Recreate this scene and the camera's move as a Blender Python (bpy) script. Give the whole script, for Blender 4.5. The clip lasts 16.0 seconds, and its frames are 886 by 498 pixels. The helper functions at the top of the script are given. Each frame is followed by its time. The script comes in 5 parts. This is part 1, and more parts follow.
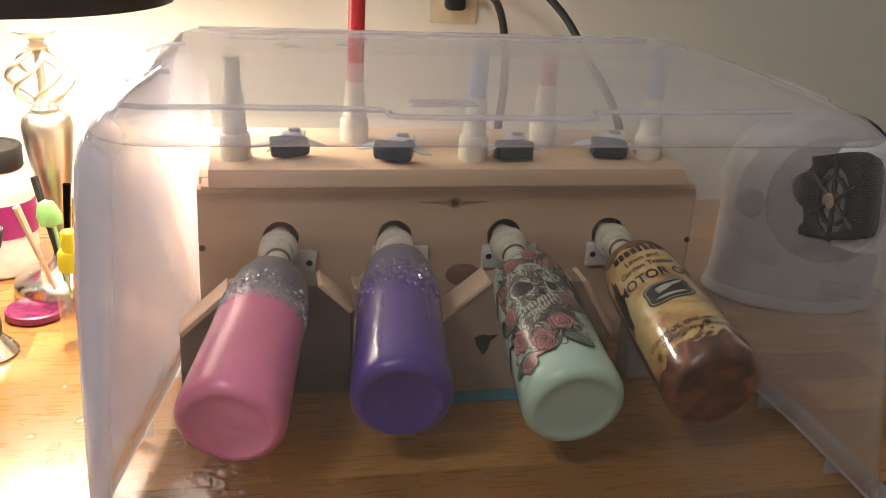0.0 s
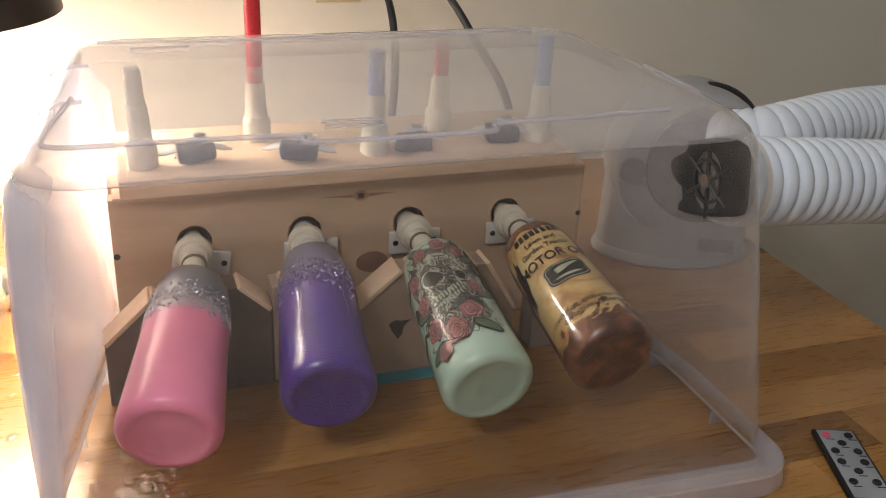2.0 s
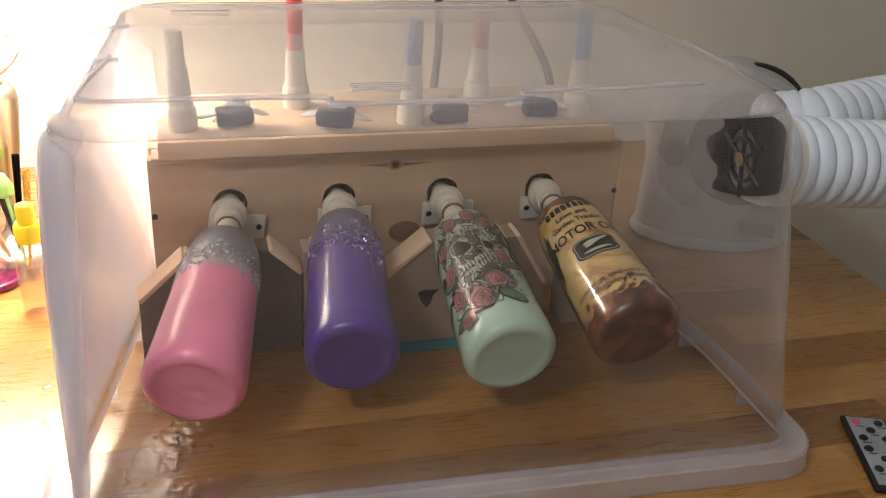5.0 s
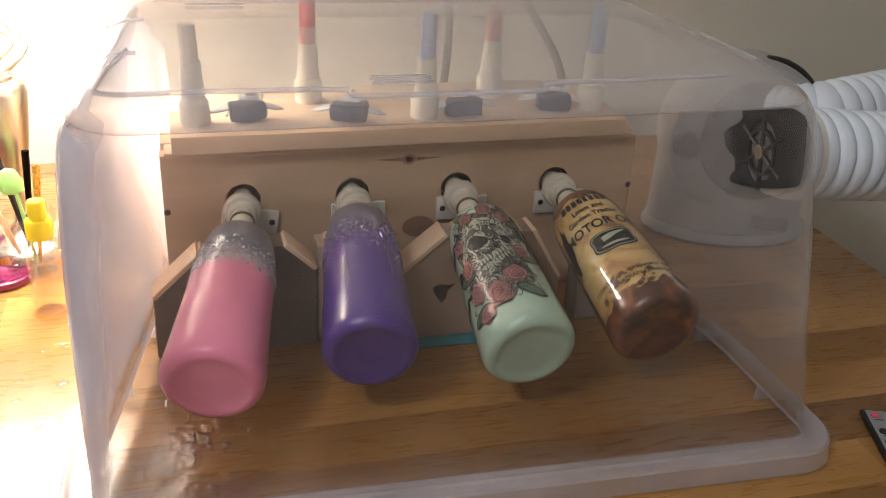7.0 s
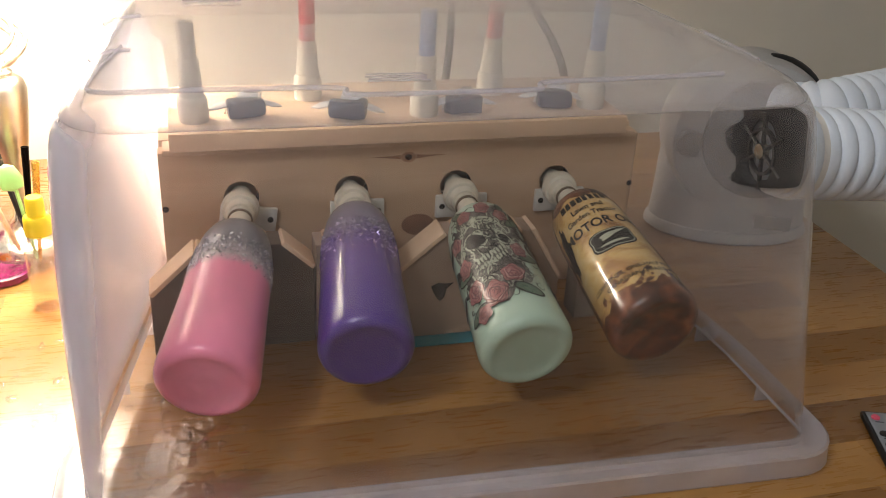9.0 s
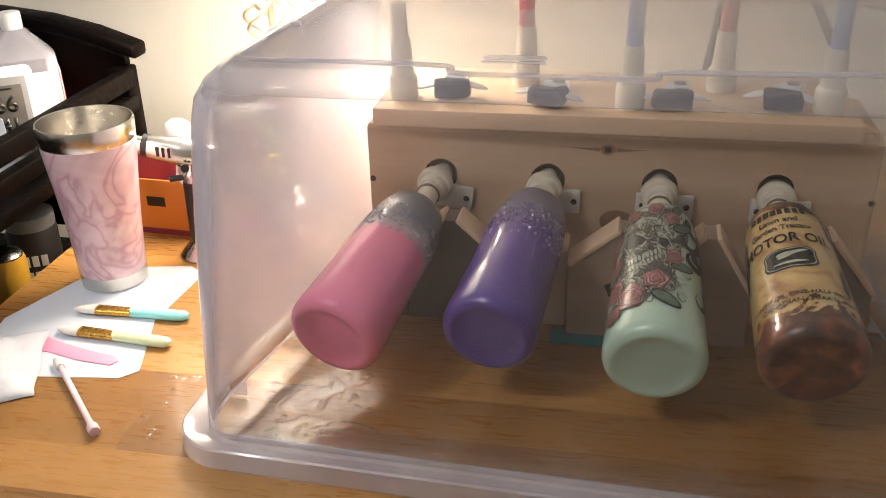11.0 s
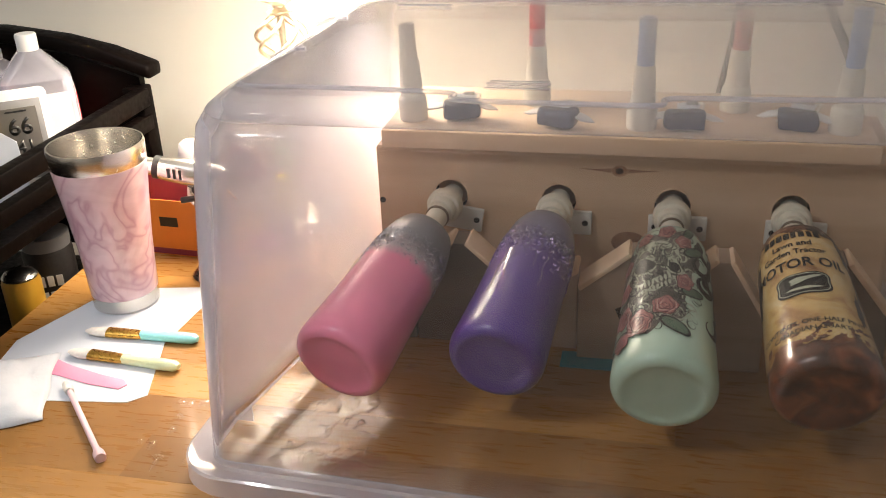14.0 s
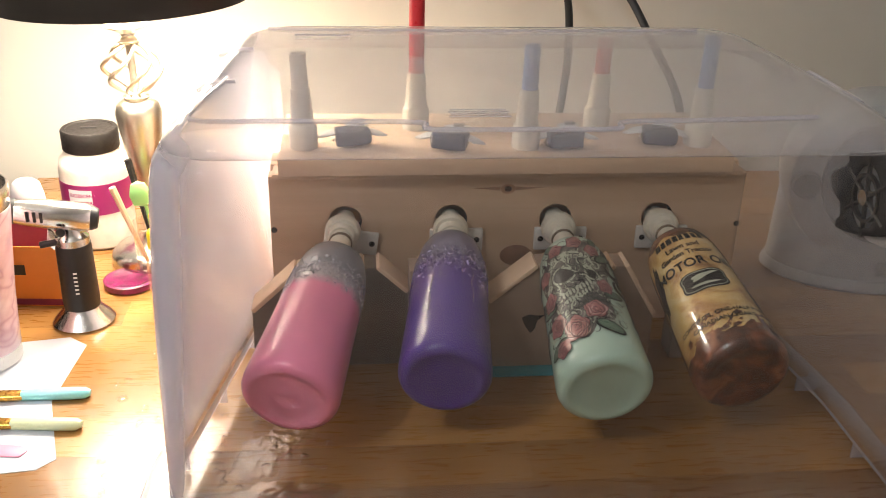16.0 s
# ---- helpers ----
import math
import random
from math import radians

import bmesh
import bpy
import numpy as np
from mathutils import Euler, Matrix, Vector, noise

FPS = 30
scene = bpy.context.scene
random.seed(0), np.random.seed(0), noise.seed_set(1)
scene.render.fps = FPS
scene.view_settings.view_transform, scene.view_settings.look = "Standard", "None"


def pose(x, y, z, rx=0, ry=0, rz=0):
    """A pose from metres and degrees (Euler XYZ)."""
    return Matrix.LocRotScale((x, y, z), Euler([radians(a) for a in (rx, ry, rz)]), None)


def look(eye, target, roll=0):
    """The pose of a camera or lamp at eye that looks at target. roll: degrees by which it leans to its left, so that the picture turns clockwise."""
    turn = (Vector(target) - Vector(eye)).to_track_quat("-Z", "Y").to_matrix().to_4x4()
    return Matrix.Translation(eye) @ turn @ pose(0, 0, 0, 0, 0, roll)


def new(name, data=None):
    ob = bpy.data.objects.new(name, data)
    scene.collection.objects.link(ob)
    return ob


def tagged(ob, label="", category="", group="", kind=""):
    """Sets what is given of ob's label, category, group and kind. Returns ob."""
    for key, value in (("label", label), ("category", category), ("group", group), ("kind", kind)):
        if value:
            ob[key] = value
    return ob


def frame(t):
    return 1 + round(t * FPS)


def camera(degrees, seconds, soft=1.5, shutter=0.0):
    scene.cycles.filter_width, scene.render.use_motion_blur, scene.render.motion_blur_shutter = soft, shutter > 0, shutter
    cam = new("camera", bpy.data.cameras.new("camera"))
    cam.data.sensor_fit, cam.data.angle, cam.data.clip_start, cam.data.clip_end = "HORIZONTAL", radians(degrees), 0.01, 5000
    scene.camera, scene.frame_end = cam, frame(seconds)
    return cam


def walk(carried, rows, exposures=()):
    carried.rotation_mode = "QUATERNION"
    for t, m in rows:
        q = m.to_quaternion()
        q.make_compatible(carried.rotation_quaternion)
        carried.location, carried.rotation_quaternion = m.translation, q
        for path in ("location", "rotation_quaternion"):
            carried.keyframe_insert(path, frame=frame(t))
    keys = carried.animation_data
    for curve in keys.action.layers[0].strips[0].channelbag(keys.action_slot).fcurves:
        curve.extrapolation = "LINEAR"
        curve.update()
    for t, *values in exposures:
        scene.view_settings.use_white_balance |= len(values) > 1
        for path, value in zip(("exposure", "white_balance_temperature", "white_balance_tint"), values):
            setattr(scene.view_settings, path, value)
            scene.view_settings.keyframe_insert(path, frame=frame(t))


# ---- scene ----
cam = camera(50.0, 16.0, soft=0.95)
PATH = [
    (0, (-0.211, -0.924, 0.487), (0.185, 0.897, -0.24), 3.4),
    (0.5, (-0.209, -0.93, 0.52), (0.262, 0.853, -0.254), 2.8),
    (1, (-0.234, -0.93, 0.552), (0.336, 0.807, -0.259), 3.1),
    (1.5, (-0.245, -0.942, 0.559), (0.365, 0.778, -0.258), 2.8),
    (2, (-0.244, -0.946, 0.556), (0.375, 0.763, -0.278), 2.6),
    (2.5, (-0.242, -0.949, 0.549), (0.364, 0.767, -0.281), 3.0),
    (3, (-0.234, -0.954, 0.546), (0.337, 0.77, -0.292), 3.7),
    (3.5, (-0.229, -0.963, 0.54), (0.326, 0.77, -0.289), 3.6),
    (4, (-0.221, -0.967, 0.545), (0.302, 0.769, -0.298), 3.6),
    (6.5, (-0.233, -0.956, 0.541), (0.271, 0.77, -0.334), 2.9),
    (7, (-0.239, -0.954, 0.538), (0.273, 0.772, -0.333), 3.0),
    (7.5, (-0.235, -0.952, 0.538), (0.274, 0.773, -0.337), 2.7),
    (8, (-0.236, -0.952, 0.537), (0.279, 0.77, -0.34), 2.8),
    (8.5, (-0.227, -0.954, 0.537), (0.272, 0.772, -0.341), 2.6),
    (9, (-0.227, -0.951, 0.54), (0.266, 0.775, -0.342), 3.0),
    (9.5, (-0.188, -0.952, 0.534), (0.199, 0.801, -0.349), 2.2),
    (10, (-0.071, -0.953, 0.538), (-0.015, 0.828, -0.369), 1.1),
    (10.2, (-0.03, -0.96, 0.534), (-0.136, 0.817, -0.377), 0.3),
    (12.3, (0.041, -0.958, 0.527), (-0.418, 0.789, -0.332), -2.0),
    (12.5, (0.046, -0.951, 0.538), (-0.42, 0.781, -0.345), -2.1),
    (13, (0.039, -0.948, 0.537), (-0.411, 0.791, -0.343), -2.1),
    (13.5, (0.033, -0.941, 0.535), (-0.397, 0.802, -0.347), -2.4),
    (14, (0.033, -0.941, 0.538), (-0.387, 0.808, -0.338), -2.5),
    (14.5, (0.03, -0.962, 0.54), (-0.361, 0.808, -0.303), -2.5),
    (15, (0.034, -0.967, 0.533), (-0.354, 0.811, -0.296), -2.2),
    (15.5, (-0.014, -0.96, 0.541), (-0.231, 0.836, -0.311), -1.8),
    (16, (-0.17, -0.974, 0.555), (0.013, 0.828, -0.292), 1.5),
]
walk(cam, [(t, look(eye, target, roll)) for t, eye, target, roll in PATH], exposures=((0.0, -0.18), (1.5, 0.08), (3.5, 0.10), (7.0, -0.04), (9.0, 0.02), (14.0, -0.03), (16.0, -0.08)))

# ---------------------------------------------------------------- world and light
world = bpy.data.worlds.new("room_air")
scene.world = world
world.use_nodes = True
world.node_tree.nodes["Background"].inputs[0].default_value = (0.75, 0.82, 1.0, 1)
world.node_tree.nodes["Background"].inputs[1].default_value = 0.05


def lamp(name, kind, energy, colour, m, size=0.1):
    data = bpy.data.lights.new(name, kind)
    data.energy, data.color = energy, colour
    if kind == "AREA":
        data.size = size
    else:
        data.shadow_soft_size = size
    ob = new(name, data)
    ob.matrix_world = m
    return ob


LAMP = (-0.429, 0.190)
lamp("table_lamp_bulb", "POINT", 29.5, (1.0, 0.885, 0.74), pose(LAMP[0], LAMP[1], 0.415), 0.12)
CEILING_BULBS = ((-1.05, -1.14, 1.42), (-0.90, -1.24, 1.42), (-0.98, -1.01, 1.42))
for spot in CEILING_BULBS:
    lamp("ceiling_bulb", "POINT", 10.6, (0.93, 0.955, 0.985), pose(*spot), 0.03)

# ---------------------------------------------------------------- materials


def material(name):
    m = bpy.data.materials.new(name)
    m.use_nodes = True
    nt = m.node_tree
    return m, nt, nt.nodes["Principled BSDF"]


def node(nt, kind, **values):
    n = nt.nodes.new(kind)
    for key, v in values.items():
        n.inputs[key].default_value = v
    return n


def ramp(nt, source, stops):
    r = nt.nodes.new("ShaderNodeValToRGB")
    els = r.color_ramp.elements
    while len(els) < len(stops):
        els.new(0.5)
    for e, (p, c) in zip(els, stops):
        e.position, e.color = p, (*c, 1)
    nt.links.new(source, r.inputs[0])
    return r.outputs[0]


def coords(nt, stretch=(1, 1, 1), shift=False):
    tc = nt.nodes.new("ShaderNodeTexCoord")
    mp = nt.nodes.new("ShaderNodeMapping")
    mp.inputs["Scale"].default_value = stretch
    nt.links.new(tc.outputs["Object"], mp.inputs["Vector"])
    if shift:
        info = nt.nodes.new("ShaderNodeObjectInfo")
        mul = nt.nodes.new("ShaderNodeMath")
        mul.operation, mul.inputs[1].default_value = "MULTIPLY", 37.0
        nt.links.new(info.outputs["Random"], mul.inputs[0])
        nt.links.new(mul.outputs[0], mp.inputs["Location"])
    return mp.outputs[0]


def relief(nt, bsdf, height, strength, distance=0.001):
    b = nt.nodes.new("ShaderNodeBump")
    b.inputs["Strength"].default_value, b.inputs["Distance"].default_value = strength, distance
    nt.links.new(height, b.inputs["Height"])
    nt.links.new(b.outputs[0], bsdf.inputs["Normal"])


def plain(name, colour, rough=0.5, metal=0.0, vary=0.12, scale=40.0, bump=0.15, coat=0.0):
    """A painted, moulded or metal surface with fine grain and broad unevenness."""
    m, nt, b = material(name)
    v = coords(nt)
    fine = node(nt, "ShaderNodeTexNoise", Scale=scale * 6, Detail=4.0)
    wide = node(nt, "ShaderNodeTexNoise", Scale=scale * 0.5, Detail=3.0)
    nt.links.new(v, fine.inputs["Vector"]), nt.links.new(v, wide.inputs["Vector"])
    dark = tuple(c * (1 - vary) for c in colour)
    light = tuple(min(1, c * (1 + vary)) for c in colour)
    nt.links.new(ramp(nt, wide.outputs[0], ((0.3, dark), (0.7, light))), b.inputs["Base Color"])
    rr = ramp(nt, fine.outputs[0], ((0.3, (rough * 0.85,) * 3), (0.7, (min(1, rough * 1.15),) * 3)))
    nt.links.new(rr, b.inputs["Roughness"])
    b.inputs["Metallic"].default_value = metal
    b.inputs["Coat Weight"].default_value = coat
    if bump:
        relief(nt, b, fine.outputs[0], bump, 0.0004)
    return m


def wood(name, light, dark, along=(1, 1, 1), grain=60.0, rough=0.4, coat=0.0, tone=0.3, knots=False):
    """Sawn wood: streaks along one axis, pores, and a tone of its own for each board."""
    m, nt, b = material(name)
    v = coords(nt, along, True)
    streak = node(nt, "ShaderNodeTexNoise", Scale=grain, Detail=6.0, Roughness=0.6, Distortion=0.6)
    pores = node(nt, "ShaderNodeTexNoise", Scale=grain * 7, Detail=3.0)
    broad = node(nt, "ShaderNodeTexNoise", Scale=grain * 0.12, Detail=3.0, Distortion=0.8)
    for n in (streak, pores, broad):
        nt.links.new(v, n.inputs["Vector"])
    c1 = ramp(nt, streak.outputs[0], ((0.25, dark), (0.62, light)))
    info = nt.nodes.new("ShaderNodeObjectInfo")
    t1 = ramp(nt, info.outputs["Random"], ((0.0, (1 - tone, 1 - tone * 1.15, 1 - tone * 1.3)), (1.0, (1.08, 1.05, 1.0))))
    t2 = ramp(nt, broad.outputs[0], ((0.3, (0.74, 0.68, 0.6)), (0.65, (1.05, 1.05, 1.05))))
    last = c1
    for t in (t1, t2):
        mx = nt.nodes.new("ShaderNodeMix")
        mx.data_type, mx.blend_type = "RGBA", "MULTIPLY"
        mx.inputs["Factor"].default_value = 1.0
        nt.links.new(last, mx.inputs[6]), nt.links.new(t, mx.inputs[7])
        last = mx.outputs[2]
    nt.links.new(last, b.inputs["Base Color"])
    nt.links.new(ramp(nt, pores.outputs[0], ((0.3, (rough * 0.8,) * 3), (0.7, (rough * 1.2,) * 3))), b.inputs["Roughness"])
    b.inputs["Coat Weight"].default_value, b.inputs["Coat Roughness"].default_value = coat, 0.12
    relief(nt, b, pores.outputs[0], 0.10, 0.00012)
    return m


def clear(name, haze, tint=(1, 1, 1), rough=0.08, gloss=1.0, shine=0.9, sheen=0.0, lamp_haze=0.0):
    """Thin clear or milky plastic: most light goes straight on, some is scattered, and the surface shines."""
    m, nt, b = material(name)
    out = nt.nodes["Material Output"]
    nt.nodes.remove(b)
    see = node(nt, "ShaderNodeBsdfTransparent", Color=(*tint, 1))
    v = coords(nt)
    cloud = node(nt, "ShaderNodeTexNoise", Scale=9.0, Detail=5.0)
    scuff = node(nt, "ShaderNodeTexNoise", Scale=160.0, Detail=4.0)
    nt.links.new(v, cloud.inputs["Vector"]), nt.links.new(v, scuff.inputs["Vector"])
    milk = node(nt, "ShaderNodeBsdfTranslucent", Color=(0.82, 0.80, 0.89, 1))
    chalk = node(nt, "ShaderNodeBsdfDiffuse", Color=(0.82, 0.80, 0.89, 1))
    half = node(nt, "ShaderNodeMixShader", Fac=0.55)
    nt.links.new(milk.outputs[0], half.inputs[1]), nt.links.new(chalk.outputs[0], half.inputs[2])
    body = nt.nodes.new("ShaderNodeMixShader")
    f = ramp(nt, cloud.outputs[0], ((0.3, (haze * 0.8,) * 3), (0.7, (haze * 1.2,) * 3)))
    if lamp_haze:
        # haze imitates lamplight in the end wall nearest the lamp, fading round its corners
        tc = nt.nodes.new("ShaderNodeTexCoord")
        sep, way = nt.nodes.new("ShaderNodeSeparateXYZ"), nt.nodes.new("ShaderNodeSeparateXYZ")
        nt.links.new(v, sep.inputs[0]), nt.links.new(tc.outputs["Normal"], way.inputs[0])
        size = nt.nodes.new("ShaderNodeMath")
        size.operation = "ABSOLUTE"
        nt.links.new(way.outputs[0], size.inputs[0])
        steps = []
        for source, low, high, top in ((size.outputs[0], 0.12, 0.80, lamp_haze), (sep.outputs[0], 0.1, -0.1, 1.0)):
            veil = nt.nodes.new("ShaderNodeMapRange")
            veil.interpolation_type = "SMOOTHSTEP"
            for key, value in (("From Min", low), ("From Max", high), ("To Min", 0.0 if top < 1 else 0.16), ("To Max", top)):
                veil.inputs[key].default_value = value
            nt.links.new(source, veil.inputs["Value"])
            steps.append(veil.outputs[0])
        veil = nt.nodes.new("ShaderNodeMath")
        veil.operation = "MULTIPLY"
        nt.links.new(steps[0], veil.inputs[0]), nt.links.new(steps[1], veil.inputs[1])
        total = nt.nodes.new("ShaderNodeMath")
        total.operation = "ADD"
        nt.links.new(f, total.inputs[0]), nt.links.new(veil.outputs[0], total.inputs[1])
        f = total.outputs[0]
    nt.links.new(f, body.inputs[0])
    nt.links.new(see.outputs[0], body.inputs[1]), nt.links.new(half.outputs[0], body.inputs[2])
    shiny = node(nt, "ShaderNodeBsdfGlossy", Color=(gloss, gloss, gloss, 1), Roughness=rough)
    bump = nt.nodes.new("ShaderNodeBump")
    bump.inputs["Strength"].default_value, bump.inputs["Distance"].default_value = 0.05, 0.001
    nt.links.new(cloud.outputs[0], bump.inputs["Height"])
    nt.links.new(bump.outputs[0], shiny.inputs["Normal"])
    face = node(nt, "ShaderNodeLayerWeight", Blend=0.5)
    steep = nt.nodes.new("ShaderNodeMath")
    steep.operation, steep.inputs[1].default_value = "POWER", 4.5
    nt.links.new(face.outputs["Facing"], steep.inputs[0])
    fres = nt.nodes.new("ShaderNodeMath")
    fres.operation, fres.inputs[1].default_value, fres.inputs[2].default_value = "MULTIPLY_ADD", 0.9, 0.04
    nt.links.new(steep.outputs[0], fres.inputs[0])
    amount = nt.nodes.new("ShaderNodeMath")
    amount.operation, amount.inputs[1].default_value = "MULTIPLY", shine
    nt.links.new(fres.outputs[0], amount.inputs[0])
    top = nt.nodes.new("ShaderNodeMixShader")
    nt.links.new(amount.outputs[0], top.inputs[0])
    nt.links.new(body.outputs[0], top.inputs[1]), nt.links.new(shiny.outputs[0], top.inputs[2])
    last = top
    if sheen:
        soft = node(nt, "ShaderNodeBsdfGlossy", Color=(0.92, 0.94, 1.0, 1), Roughness=0.5)
        more = nt.nodes.new("ShaderNodeMath")
        more.operation, more.inputs[1].default_value = "MULTIPLY", sheen
        more.use_clamp = True
        gentle = nt.nodes.new("ShaderNodeMath")
        gentle.operation, gentle.inputs[1].default_value = "POWER", 3.2
        nt.links.new(face.outputs["Facing"], gentle.inputs[0])
        nt.links.new(gentle.outputs[0], more.inputs[0])
        last = nt.nodes.new("ShaderNodeMixShader")
        nt.links.new(more.outputs[0], last.inputs[0])
        nt.links.new(top.outputs[0], last.inputs[1]), nt.links.new(soft.outputs[0], last.inputs[2])
    nt.links.new(last.outputs[0], out.inputs["Surface"])
    return m


def glow(name, colour, strength):
    m, nt, b = material(name)
    b.inputs["Base Color"].default_value = (*colour, 1)
    b.inputs["Emission Color"].default_value = (*colour, 1)
    b.inputs["Emission Strength"].default_value = strength
    return m


def banded(name, stops, rough, coat=0.0, wobble=0.006, axis=2, metal=0.0, flake=0.0, vary=0.06):
    """Coats of paint one after another along an axis, with an uneven border between them."""
    m, nt, b = material(name)
    tc = nt.nodes.new("ShaderNodeTexCoord")
    sep = nt.nodes.new("ShaderNodeSeparateXYZ")
    nt.links.new(tc.outputs["Object"], sep.inputs[0])
    n1 = node(nt, "ShaderNodeTexNoise", Scale=130.0, Detail=4.0)
    nt.links.new(tc.outputs["Object"], n1.inputs["Vector"])
    mad = nt.nodes.new("ShaderNodeMath")
    mad.operation = "MULTIPLY_ADD"
    mad.inputs[1].default_value = wobble * 2
    nt.links.new(n1.outputs[0], mad.inputs[0]), nt.links.new(sep.outputs[axis], mad.inputs[2])
    scale = nt.nodes.new("ShaderNodeMath")
    scale.operation, scale.inputs[1].default_value = "MULTIPLY", 1 / 0.2
    nt.links.new(mad.outputs[0], scale.inputs[0])
    col = ramp(nt, scale.outputs[0], stops)
    n2 = node(nt, "ShaderNodeTexNoise", Scale=25.0, Detail=3.0)
    nt.links.new(tc.outputs["Object"], n2.inputs["Vector"])
    mx = nt.nodes.new("ShaderNodeMix")
    mx.data_type, mx.blend_type = "RGBA", "MULTIPLY"
    mx.inputs["Factor"].default_value = 1.0
    nt.links.new(col, mx.inputs[6])
    nt.links.new(ramp(nt, n2.outputs[0], ((0.3, (1 - vary,) * 3), (0.7, (1 + vary,) * 3))), mx.inputs[7])
    nt.links.new(mx.outputs[2], b.inputs["Base Color"])
    b.inputs["Roughness"].default_value, b.inputs["Coat Weight"].default_value = rough, coat
    b.inputs["Coat Roughness"].default_value, b.inputs["Metallic"].default_value = 0.045, metal
    n3 = node(nt, "ShaderNodeTexNoise", Scale=95.0, Detail=2.5)
    nt.links.new(tc.outputs["Object"], n3.inputs["Vector"])
    relief(nt, b, n3.outputs[0], 0.40, 0.0016)
    nt.links.new(b.inputs["Normal"].links[0].from_socket, b.inputs["Coat Normal"])
    return m


